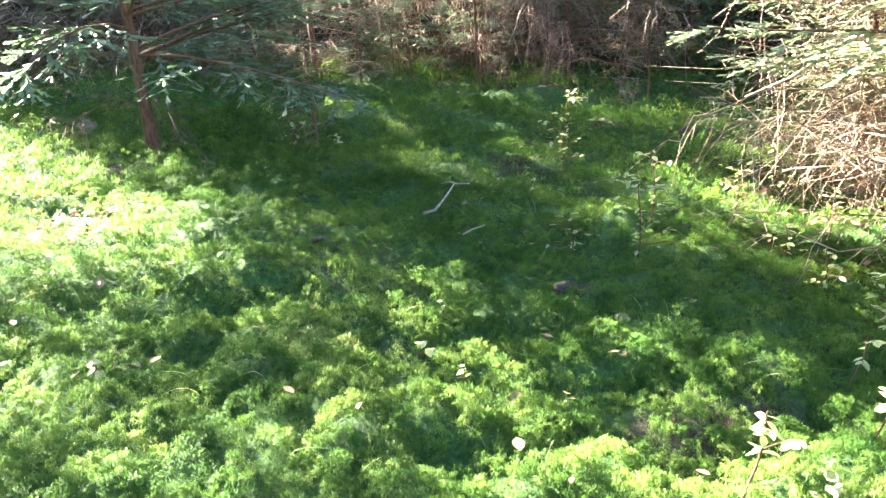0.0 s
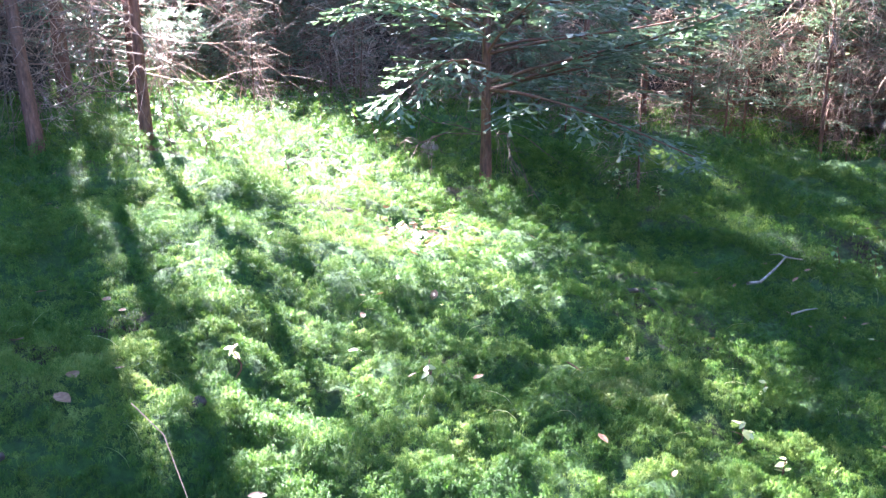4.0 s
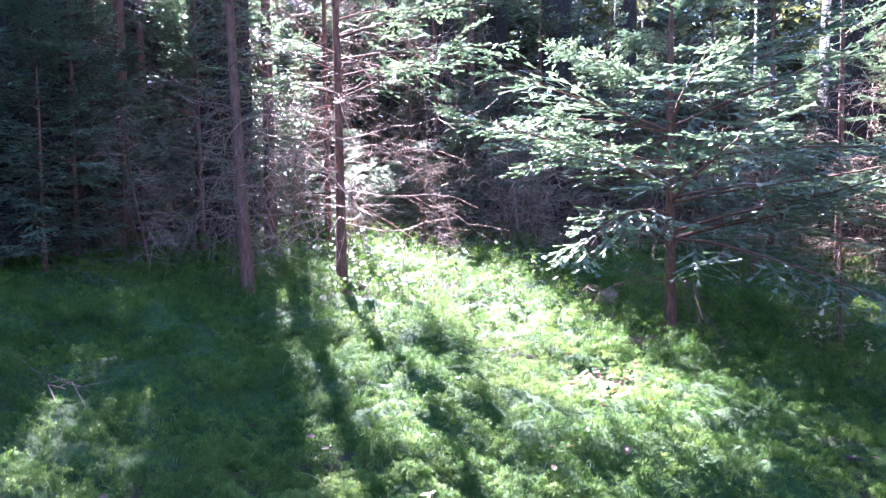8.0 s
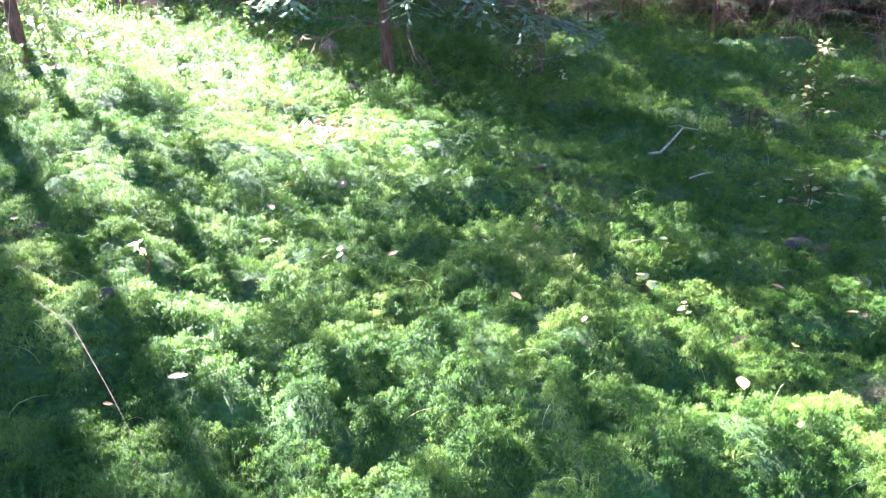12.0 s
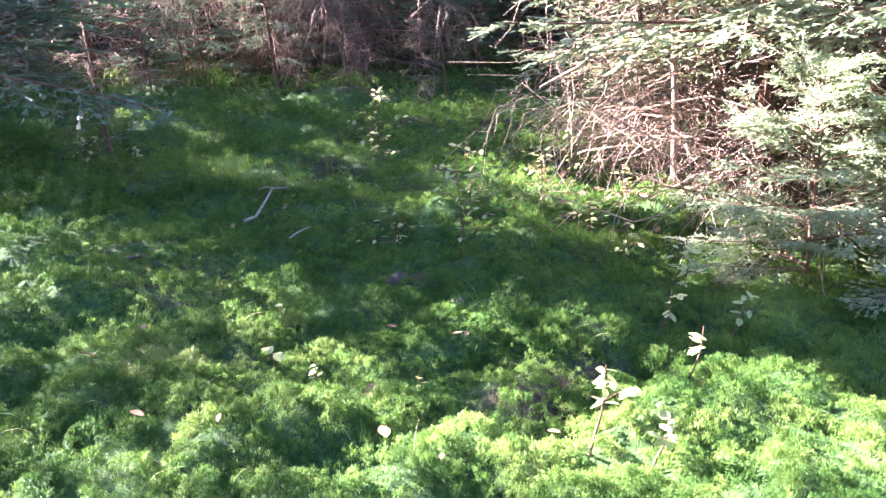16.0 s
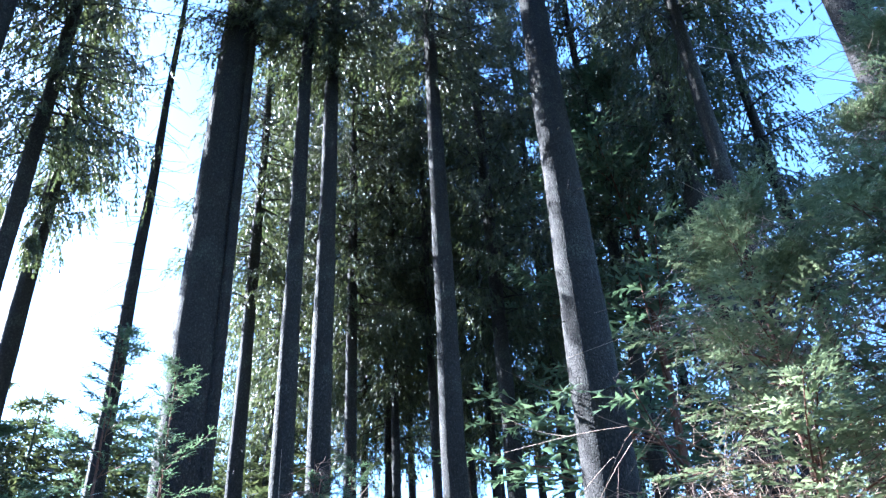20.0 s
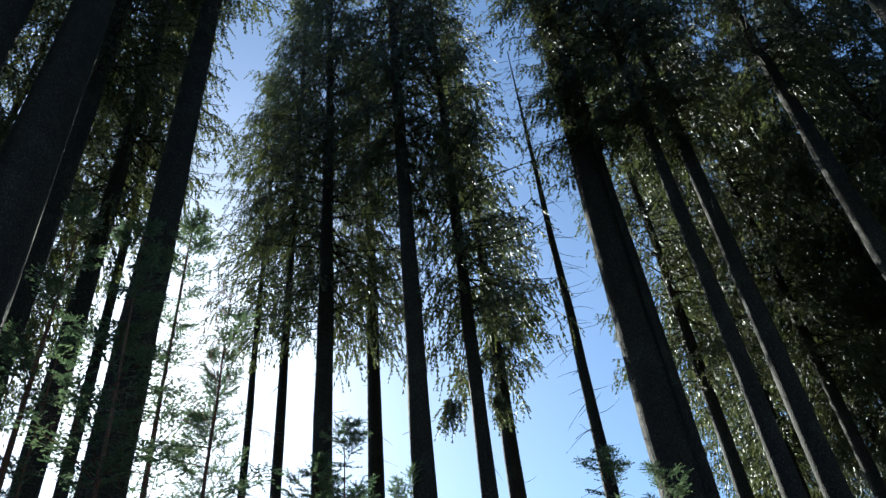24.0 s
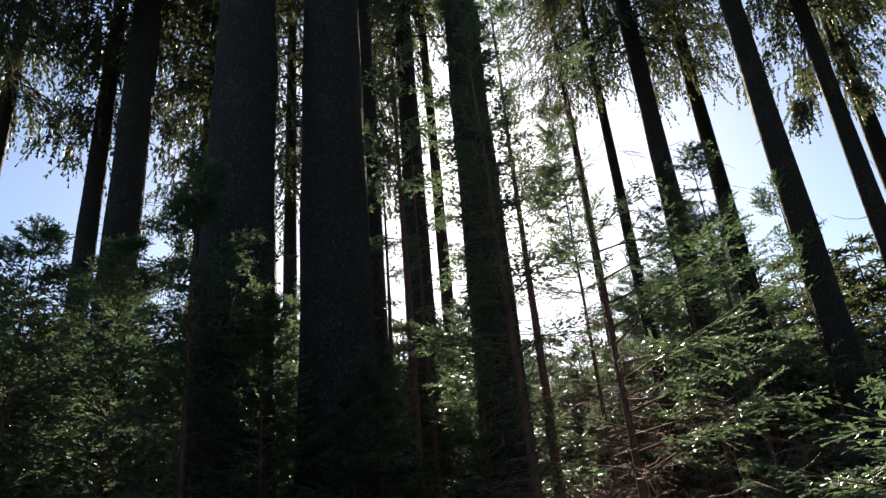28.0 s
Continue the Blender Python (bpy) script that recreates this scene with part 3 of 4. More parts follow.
# the sunlit edge on the right; edge and sprig needles carry sunlight in their colour
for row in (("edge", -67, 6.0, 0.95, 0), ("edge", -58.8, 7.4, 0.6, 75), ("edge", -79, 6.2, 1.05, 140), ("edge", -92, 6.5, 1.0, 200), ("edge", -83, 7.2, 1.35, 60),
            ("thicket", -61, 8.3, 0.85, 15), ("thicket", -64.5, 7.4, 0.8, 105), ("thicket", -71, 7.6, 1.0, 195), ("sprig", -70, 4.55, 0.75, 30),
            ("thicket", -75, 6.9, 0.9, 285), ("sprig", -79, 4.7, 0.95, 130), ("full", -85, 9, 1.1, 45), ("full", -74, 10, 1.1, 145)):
    grow(*row)
# arching dead bushes in front of the thicket
for row in (("brush", -33.1, 10.5, 1.1, 0), ("brush", -38.0, 10.6, 0.8, 80), ("brush", -45.0, 10.0, 0.65, 160), ("brush", -27.0, 10.2, 0.7, 240),
            ("brush", -63.5, 6.9, 0.7, 100), ("brush", -75.0, 5.9, 0.6, 250)):
    grow(*row)
# dry saplings standing in the moss
for row in (("dry", 26.9, 8.1, 0.8, 10, -10), ("dry", 20.0, 7.3, 0.7, 60, -14), ("dry", -21.4, 7.1, 0.75, 100, 3), ("dry", -58.7, 7.0, 0.45, 150, 2),
            ("dry", -34.7, 10.6, 0.6, 200, 3), ("dry", -38, 10.2, 0.5, 250, 4), ("dry", -43.0, 9.6, 0.5, 300, 3), ("dry", 6.5, 9.4, 0.6, 350, 0),
            ("dry", -1.0, 9.9, 0.6, 40, 2), ("dry", -16.0, 9.0, 0.6, 90, 0)):
    grow(*row)


def distant_spruce(seed):
    """A plain six-metre spruce for the far wood: a trunk and drooping sprays."""
    rng = np.random.RandomState(seed)
    z = np.repeat(np.arange(0.15, 5.9, 0.42), 6)
    z = z + rng.uniform(-0.2, 0.2, len(z))
    az = rng.uniform(0, 6.283, len(z))
    ln = 1.5 * np.clip(1 - z / 6.0, 0.03, 1) ** 0.7 * rng.uniform(0.6, 1.1, len(z)) + 0.1
    paths = boughs(rng, z, az, ln, rng.uniform(-0.1, 0.3, len(z)), np.full(len(z), 0.3), np.full(len(z), 0.1))
    u = np.linspace(0.15, 1, 6)[None] + np.zeros((len(z), 1))
    q, t = along(paths, u)
    d = unit(t + np.cross(t, np.array([0, 0, 1.0])) * np.where(np.arange(6) % 2 == 0, 0.9, -0.9)[None, :, None] + rng.normal(0, 0.2, t.shape))
    l = np.broadcast_to(ln[:, None] * 0.4 + 0.15, u.shape)
    crown = needles(q.reshape(-1, 3), d.reshape(-1, 3), l.ravel(), np.full(u.size, 0.13), 3, rng, 0.9)
    trunk = tubes(np.array([[[0, 0, -0.1], [0, 0, 2], [0, 0, 4], [0, 0, 6]]], float), np.array([[0.06, 0.045, 0.025, 0.005]]), 5)
    return trunk, crown


def wall_of_young(seed):
    """Rows of young spruces behind one another all round; low towards the sun, where the light comes in under the
    crowns. Those behind the walker are unseen, added to keep out sky light.
    """
    rng = np.random.RandomState(seed)
    far = []
    trunk, crown = DISTANT
    for dist, step in ((11.8, 3.6), (14.5, 3.4), (17.5, 3.0), (21.0, 2.8), (25.0, 2.8), (31.0, 2.8), (40.0, 2.6)):
        az = -68.0
        while az < 292:
            front = az < 66
            x, y = polar(az, dist + rng.uniform(-0.9, 0.9))
            s = max(y - 8.8, 0) / 0.951
            lane = x + 0.335 * s
            if front and -4.2 < lane < 14.0:
                most = 0.9 + (0.5 if lane < 3.6 else 0.54) * s - float(gz(x, y)) + (0.8 if lane > 3.6 else 0) + (0.8 if lane > 7 else 0)
            elif front and az < -30:
                most = 1.2 + 0.24 * dist
            else:
                most = 1.5 + 0.36 * dist
            h = min(most * rng.uniform(0.7, 1.0), 17.0)
            near = dist < 16 and front
            if h > 0.7 and not (dist < 13.2 and (20 < az < 66 or az < -9)):
                if near:
                    kind = ("full", "full2", "half", "thicket")[rng.randint(0, 4)] if h > 2.2 else "small"
                    if -2.2 < lane < 6.0 and dist < 13:
                        kind = "thicket" if h > 2 else "small"
                    make_tree(KINDS[kind], "young_spruce", LABELS[kind], place(x, y, 0.05, rng.uniform(0, 360), h / HEIGHT[kind]))
                elif dist > 13:
                    m = np.array(place(x, y, 0.05, rng.uniform(0, 360), h / 6.0))
                    for v, f in (trunk, crown):
                        far.append((v @ m[:3, :3].T + m[:3, 3], f))
            az += step * rng.uniform(0.75, 1.25) * (1.0 if front else 3.2)
    ob = new("distant_woods", tri_mesh("distant_woods", *joined(far), MAT_NEEDLE_OLD))
    tagged(ob, "dense dark spruce wood closing the view behind the nearer trees, with unseen rows behind the walker", "woods", kind="stuff")


DISTANT = distant_spruce(9)
wall_of_young(6)


# ---- tall spruces ----
def canopy(seed, length, radius, hang=1.0, whorl=0.42, per=6, twigs=21):
    """A narrow crown: drooping boughs with upturned ends, hung with short curtains of twigs."""
    rng = np.random.RandomState(seed)
    zs = np.arange(0, length - 0.3, whorl)
    z = np.clip(np.repeat(zs, per) + rng.uniform(-0.5, 0.5, len(zs) * per) * whorl, 0, length)
    keep = rng.uniform(0, 1, len(z)) < np.clip(0.3 + z / 1.6, 0, 1)
    z = z[keep]
    az = rng.uniform(0, 2 * np.pi, len(z))
    s = 1 - z / length
    ln = radius * np.minimum(s**0.55 * 1.15, 0.75 + 1.2 * (1 - s)) * rng.uniform(0.55, 1.15, len(z)) + 0.1
    pt = -0.12 + 0.6 * (1 - s) + rng.normal(0, 0.14, len(z))
    paths = boughs(rng, z, az, ln, pt, rng.uniform(0.35, 0.75, len(z)) * hang, rng.uniform(0.15, 0.45, len(z)))
    rad = (0.008 + 0.009 * ln)[:, None] * np.linspace(1, 0.2, 6)[None]
    limbs = tri_mesh("branchwork", *tubes(paths, rad, 3), MAT_BARK)
    n = len(z)
    u = np.linspace(0.2, 1, twigs)[None] + rng.uniform(-0.05, 0.05, (n, twigs))
    q, t = along(paths, np.clip(u, 0, 1))
    flat = unit(np.cross(t, np.array([0, 0, 1.0])))
    sg = np.where(np.arange(twigs) % 2 == 0, 1.0, -1.0)[None, :, None]
    q = q + flat * sg * rng.uniform(0, 0.22, (n, twigs, 1)) * (1.15 - np.clip(u, 0, 1))[..., None]
    d = unit(t * 0.35 + flat * sg * rng.uniform(0.05, 0.5, (n, twigs, 1)) + np.array([0, 0, -1.0]) * hang + rng.normal(0, 0.14, (n, twigs, 3)))
    l = rng.uniform(0.22, 0.75, (n, twigs)) * (0.7 + 0.4 * ln[:, None] / radius)
    v, f = needles(q.reshape(-1, 3), d.reshape(-1, 3), l.ravel(), rng.uniform(0.05, 0.085, n * twigs), 5, rng, 1.5)
    return limbs, tri_mesh("crown", v, f, MAT_NEEDLE_OLD)


CANOPIES = [canopy(31, 17, 2.2), canopy(32, 16, 1.9, 1.15), canopy(33, 18, 2.5, 0.9)]


def stubs_mesh(seed, height, r0, count, reach):
    """Short dead branch stubs round a bare trunk."""
    rng = np.random.RandomState(seed)
    z = rng.uniform(1.5, height, count)
    a = rng.uniform(0, 6.283, count)
    k = np.linspace(0, 1, 4)[None]
    ln = rng.uniform(0.3, 1.0, count)[:, None] * reach
    r = r0 * (1 - z / (height * 1.9))[:, None] * 0.8 + ln * k
    zz = z[:, None] + ln * (-0.35 * k + rng.normal(0, 0.25, (count, 1)) * k**2)
    paths = np.stack([r * np.cos(a)[:, None], r * np.sin(a)[:, None], zz], -1)
    return tri_mesh("branch_stubs", *tubes(paths, np.full((count, 1), 0.009) * np.array([[1, 0.8, 0.6, 0.3]]), 3), MAT_BARK)


def low_bough(tree, seed, z, az, length):
    """One drooping living bough below the crown."""
    rng = np.random.RandomState(seed)
    one = np.ones(1)
    p = boughs(rng, z * one, radians(az) * one, length * one, 0.1 * one, 0.5 * one, 0.1 * one)
    bough = part("bough", tri_mesh("bough", *tubes(p, np.linspace(0.016, 0.005, 6)[None], 4), MAT_BARK), tree)
    n = 60
    q, t = along(p, rng.uniform(0.55, 1.0, (1, n)))
    q, t = q[0] + rng.normal(0, 0.09, (n, 3)), t[0]
    d = unit(t * 0.3 + rng.normal(0, 0.25, (n, 3)) + np.array([0, 0, -1.0]))
    part("foliage", tri_mesh("foliage", *needles(q, d, rng.uniform(0.25, 0.8, n), rng.uniform(0.05, 0.08, n), 7, rng, 1.5), MAT_NEEDLE_OLD), bough)


def tall(x, y, dbh, height, bare, variant, label="tall spruce with a bare dark trunk and hanging crown", width=1.0, lean=(0, 0)):
    seed = int(abs(x * 131 + y * 977)) % 9999
    rng = np.random.RandomState(seed)
    tree = thing("tall_spruce", label, "tree", "tall spruces", place(x, y, 0.05, 0))
    part("trunk", trunk_mesh("trunk", rng, height, dbh / 2 * 1.06, MAT_BARK, 14, 26, 0.012, 0.35, lean, 0.06, 0.75), tree)
    limbs, crown = CANOPIES[variant % 3]
    m = Matrix.Translation((lean[0] * bare, lean[1] * bare, bare)) @ Matrix.Rotation(rng.uniform(0, 6.28), 4, "Z") @ Matrix.Diagonal((width, width, (height - bare + 0.6) / 17.3, 1))
    for key, me in (("branchwork", limbs), ("crown", crown)):
        ob = part(key, me, tree)
        ob.matrix_basis = m
        if key == "branchwork":
            ob["kind"] = "stuff"
    part("dead_brush", stubs_mesh(seed + 1, bare, dbh / 2, 26, 0.7), tree)["kind"] = "stuff"
    return tree


for x, y, dbh, height, bare, variant in (
        (-1.52, 15.33, 0.54, 30, 12, 2), (-0.54, 19.41, 0.56, 31, 14, 1), (0.58, 12.99, 0.50, 31, 15, 0), (1.90, 14.48, 0.41, 29, 11, 2),
        (3.14, 18.76, 0.53, 31, 12, 1), (5.31, 12.97, 1.05, 34, 23, 0), (5.58, 12.55, 0.27, 26, 15, 1), (8.43, 17.39, 0.45, 27, 11, 2),
        (6.60, 11.75, 0.42, 29, 15, 0), (7.41, 11.89, 0.48, 30, 14.5, 1), (13.15, 17.16, 0.29, 25, 9, 1), (11.05, 16.33, 0.39, 28, 10, 2),
        (9.88, 11.00, 0.54, 30, 15.5, 0), (13.35, 12.74, 0.50, 28, 9.5, 2), (10.55, 7.87, 0.98, 33, 22, 0), (14.05, 6.96, 0.65, 29, 12, 1),
        (-4.01, 10.09, 0.75, 31, 19, 0), (-5.25, 7.74, 1.00, 33, 20, 2), (-6.08, 6.79, 1.00, 33, 20, 1), (-5.97, 9.76, 0.69, 29, 15, 0),
        (-6.56, 12.97, 0.59, 29, 13, 2), (-9.55, 7.99, 0.67, 29, 11.5, 1), (-9.84, 10.36, 0.46, 28, 10, 0), (-11.49, 8.87, 0.45, 28, 9.5, 1)):
    spruce = tall(x, y, dbh, height, bare, variant)
    if bare == 11 and height == 29:
        low_bough(spruce, 5, 9.4, 190, 0.72)
        low_bough(spruce, 6, 9.6, 20, 0.6)
for az, dist, dbh, height, bare, variant in (
        (-66.6, 12.5, 0.41, 29, 14, 2), (-79.8, 8.8, 0.60, 31, 18, 0), (59.0, 15.5, 0.40, 29, 11, 0),
        (62.0, 12.5, 0.40, 29, 10, 1), (37.0, 17.5, 0.40, 29, 10, 2), (24.5, 17.5, 0.36, 29, 17.5, 0), (12.0, 21.5, 0.30, 30, 16, 2), (9.3, 18.0, 0.32, 32, 16.5, 0), (31.0, 19.0, 0.38, 29, 11, 1),
        (-43.0, 24.0, 0.34, 27, 9, 0), (-50.0, 21.0, 0.36, 28, 9, 1), (-56.5, 17.5, 0.40, 29, 10, 2), (-70.0, 18.0, 0.42, 29, 10, 0),
        (-28.0, 25.0, 0.34, 28, 9, 1), (-35.0, 26.0, 0.34, 28, 9, 2), (44.0, 21.0, 0.40, 29, 9, 1), (67.0, 18.0, 0.4, 29, 9, 2), 
        (-27.0, 31.0, 0.36, 28, 9, 0), (-31.0, 29.0, 0.34, 27, 10, 1), (-34.0, 33.0, 0.36, 29, 10, 2), (-38.5, 28.0, 0.34, 27, 10, 0), (-41.5, 31.0, 0.36, 28, 10, 1),
        (-45.0, 27.0, 0.34, 27, 9, 2), (-48.0, 30.0, 0.36, 28, 10, 0), (-52.5, 27.0, 0.34, 27, 8, 1), (-55.0, 30.0, 0.36, 28, 8, 2), (-59.5, 24.0, 0.36, 28, 5, 0), (-64.5, 26.0, 0.36, 28, 5, 1),
        (-29.5, 22.0, 0.3, 27, 9, 2), (-36.8, 23.5, 0.3, 27, 8, 0), (-40.5, 20.5, 0.3, 27, 10, 1), (-44.8, 22.0, 0.3, 27, 8, 2)):
    tall(*polar(az, dist), dbh, height, bare, variant)
# unseen trees added behind the walker: they close the stand and block sky light
for i in range(16):
    a = 88 + i * 11.8
    d = 6.5 + (i * 37 % 9)
    tall(*polar(a, d), 0.4 + 0.02 * (i % 4), 29, 14, i)


def snag(x, y, dbh, height):
    rng = np.random.RandomState(77)
    tree = thing("dead_spruce", "dead standing spruce with short bare branches", "tree", "", place(x, y, 0.05))
    part("trunk", trunk_mesh("trunk", rng, height, dbh / 2 * 1.1, MAT_BARK, 10, 20, 0.015, 0.3), tree)
    part("dead_brush", stubs_mesh(78, height - 0.3, dbh / 2, 170, 0.75), tree)["kind"] = "stuff"


snag(4.49, 14.85, 0.39, 23.0)
# dense dark tree behind the sunlit trunk
make_tree(KINDS["full"], "young_spruce", "dense dark spruce, crowned down to the ground", place(*polar(-58.5, 17.5), 0.1, 50, 3.6), "")


# ---- moss ----
def scatter(n, rng, near, far, a0, a1, power=1.0):
    d = near + (far - near) * rng.uniform(0, 1, n) ** power
    a = np.radians(rng.uniform(a0, a1, n))
    return -np.sin(a) * d, np.cos(a) * d, d


def bursts(rng, o, lean, size, leaves):
    """Fluffy moss heads: each a burst of fine leaves round its middle, the outer ones drooping."""
    n = len(o)
    s = (size * rng.uniform(0.65, 1.35, n))[:, None, None]
    o = o[:, None] + np.zeros((1, leaves, 1))
    b = rng.uniform(0, 6.283, (n, leaves))
    tilt = np.arccos(rng.uniform(-0.2, 0.97, (n, leaves)))
    out = np.stack([np.cos(b) * np.sin(tilt), np.sin(b) * np.sin(tilt), np.cos(tilt)], -1)
    out = unit(out + lean[:, None])
    side = unit(np.stack([-np.sin(b), np.cos(b), rng.normal(0, 0.5, (n, leaves))], -1))
    down = np.array([0, 0, 1.0]) * s * np.sin(tilt)[..., None]
    base = o + out * s * 0.08
    mid = o + out * s * rng.uniform(0.5, 0.8, (n, leaves, 1)) + down * 0.16
    tip = o + out * s * rng.uniform(0.8, 1.1, (n, leaves, 1)) - down * rng.uniform(0.15, 0.6, (n, leaves, 1))
    w = s * 0.042
    v = np.stack([base, mid - side * w, mid + side * w, tip], 2).reshape(-1, 3)
    i = np.arange(n * leaves)[:, None] * 4
    return v, np.concatenate([i + np.array([[0, 1, 2]]), i + np.array([[1, 3, 2]])])


def moss_heads(rng, near, far, cushions, per, radius, leaves, size, rise=1.0, a0=-84, a1=50):
    """Moss cushions between two distances, each a dome of fluffy heads."""
    d = np.sqrt(rng.uniform(near**2, far**2, cushions))
    a = np.radians(rng.uniform(a0, a1, cushions))
    cx, cy = -np.sin(a) * d, np.cos(a) * d
    cr = radius * rng.uniform(0.55, 1.5, cushions)
    ch = cr * rng.uniform(0.4, 1.0, cushions) * rise
    i = np.repeat(np.arange(cushions), np.maximum(4, per * (cr / radius) ** 2 * 0.9).astype(int))
    n = len(i)
    b, q = rng.uniform(0, 6.283, n), np.sqrt(rng.uniform(0, 1, n)) * rng.uniform(0.85, 1.1, n)
    x, y = cx[i] + cr[i] * q * np.cos(b), cy[i] + cr[i] * q * np.sin(b)
    z = ground_z(x, y) + 0.012 + ch[i] * np.sqrt(np.clip(1.05 - q**2, 0, 1)) + rng.uniform(-0.004, 0.012, n)
    keep = np.ones(n, bool)
    for bx, by, br in BARE:
        keep &= rng.uniform(0.25, 1.1, n) < np.hypot(x - bx, y - by) / br
    lean = np.stack([np.cos(b) * q, np.sin(b) * q, 0 * q], -1) * 0.5 * rise
    return bursts(rng, np.stack([x, y, z], -1)[keep], lean[keep], size, leaves)


def moss_carpet():
    """The carpet: finest close to the walker, coarser towards the trees."""
    rng = np.random.RandomState(41)
    v, f = joined([moss_heads(rng, 1.1, 3.3, 3300, 8, 0.044, 28, 0.0225), moss_heads(rng, 1.1, 3.3, 1000, 17, 0.12, 22, 0.022, 0.1),
                   moss_heads(rng, 3.2, 5.7, 3600, 8, 0.06, 20, 0.029), moss_heads(rng, 3.2, 5.7, 1300, 14, 0.14, 14, 0.03, 0.1),
                   moss_heads(rng, 5.5, 9.1, 2900, 11, 0.12, 13, 0.042), moss_heads(rng, 5.5, 9.1, 1500, 10, 0.2, 10, 0.045, 0.1),
                   moss_heads(rng, 8.9, 14.5, 3000, 6, 0.19, 7, 0.08)])
    ob = new("moss", tri_mesh("moss", v, f, MAT_MOSS))
    tagged(ob, "thick bright green moss covering the forest floor", "moss", kind="stuff")


moss_carpet()

# ---- small plants and things lying in the moss ----
def leaf_mesh(name, mat, fold=0.18, curl=0.12):
    """An oval pointed leaf of unit length along x, folded at its midrib."""
    out = [(0.0, 0.0), (0.22, 0.2), (0.5, 0.27), (0.78, 0.17), (1.0, 0.0)]
    v = [(x, 0, -curl * x * x) for x, _ in out]
    left = [(x, w, fold * w - curl * x * x) for x, w in out[1:4]]
    right = [(x, -w, fold * w - curl * x * x) for x, w in out[1:4]]
    v = np.array(v + left + right)
    f = []
    for k in (5, 8):
        flip = k == 8
        tris = [(0, 1, k), (1, 2, k), (2, k + 1, k), (2, 3, k + 1), (3, k + 2, k + 1), (3, 4, k + 2)]
        f += [t[::-1] if flip else t for t in tris]
    return tri_mesh(name, v, np.array(f), mat, True)


LEAF_YELLOW = leaf_mesh("leaf", MAT_LEAF)
LEAF_GREEN = leaf_mesh("leaf", MAT_HERB)
LEAF_DRY = leaf_mesh("leaf", MAT_LITTER, 0.35, -0.15)
PLANT_RNG = np.random.RandomState(61)


def stalk(points, radius, mat, name="stem", sides=5):
    p = np.array(points, float)[None]
    r = radius * np.linspace(1, 0.45, len(points))[None]
    return tri_mesh(name, *tubes(p, r, sides), mat, True)


def sapling(x, y, height, leaves, leaf=0.042, label="", mesh=None, branches=4, spread=0.35, name="leafy_sapling", lean=(0.0, 0.0), bare=0.25):
    """A thin stem with a few side shoots and single leaves along them."""
    rng = PLANT_RNG
    ob = thing(name, label, "plant", "", place(x, y, 0.0))
    k = np.linspace(0, 1, 6)
    main = np.stack([lean[0] * k**1.5 + 0.02 * np.sin(k * 5), lean[1] * k**1.5 + 0.02 * np.cos(k * 4) - 0.02, height * k], -1)
    part("stem", stalk(main, 0.004 + 0.003 * height, MAT_BARK_YOUNG), ob)
    lines = [main]
    for j in range(branches):
        u = bare + (0.95 - bare) * (j + 0.5) / branches
        i = u * 5
        base = main[int(i)] * (1 - i % 1) + main[min(int(i) + 1, 5)] * (i % 1)
        a, ln = rng.uniform(0, 6.28), spread * height * rng.uniform(0.5, 1.1) * (1.2 - u)
        line = base + np.stack([np.cos(a) * ln * k, np.sin(a) * ln * k, ln * (0.5 * k - 0.25 * k**2)], -1)
        part("shoot", stalk(line, 0.0025 + 0.001 * height, MAT_BARK_YOUNG, "shoot", 4), ob)
        lines.append(line)
    for j in range(leaves):
        line = lines[rng.randint(0, len(lines))] if j > leaves // 5 else main
        u = rng.uniform(bare if line is main else 0.3, 1.0) * 5
        p = line[int(min(u, 4.99))] * (1 - u % 1) + line[min(int(u) + 1, 5)] * (u % 1)
        lf = part("leaf", mesh or LEAF_YELLOW, ob)
        lf.matrix_basis = Matrix.Translation(p) @ Euler((rng.normal(0, 0.35), rng.normal(0.1, 0.3), rng.uniform(0, 6.28))).to_matrix().to_4x4() @ Matrix.Scale(leaf * rng.uniform(0.7, 1.25), 4)
    return ob


YELLOWING = "thin deciduous sapling with small yellowing leaves growing from the moss"
for row in ((3.1, 3.1, 0.62, 46), (3.45, 3.35, 0.5, 24), (2.95, 3.5, 0.35, 14), (4.3, 5.2, 0.6, 34), (4.0, 4.9, 0.4, 16), (4.5, 3.6, 0.45, 26), (5.0, 3.7, 0.5, 30),
            (4.7, 3.0, 0.35, 20), (5.3, 4.2, 0.4, 18), (3.9, 2.5, 0.3, 16), (3.5, 1.9, 0.35, 18), (2.3, 6.35, 0.3, 16), (2.6, 6.2, 0.22, 9), (4.1, 2.9, 0.3, 12)):
    sapling(*row[:3], int(row[3] * 1.5), 0.05, YELLOWING, None, 8, 0.8)
BRIGHT = "small seedling with pale sunlit leaves on a thin stalk"
for row in ((1.93, 1.40, 0.36, 20, 0.045), (2.02, 1.22, 0.24, 11, 0.05), (2.74, 2.44, 0.13, 6, 0.055), (1.80, 2.16, 0.12, 3, 0.05), (-0.42, 2.80, 0.16, 5, 0.05),
            (0.28, 2.75, 0.18, 4, 0.045), (1.42, 2.55, 0.16, 6, 0.045), (1.5, 2.4, 0.14, 5, 0.04), (3.0, 1.75, 0.3, 12, 0.05), (2.6, 1.4, 0.3, 9, 0.05),
            (3.2, 1.5, 0.32, 12, 0.055), (1.7, 2.9, 0.1, 4, 0.035)):
    sapling(*row[:4], row[4], BRIGHT, None, 2, 0.5, "seedling", (0.03, -0.03), 0.5)
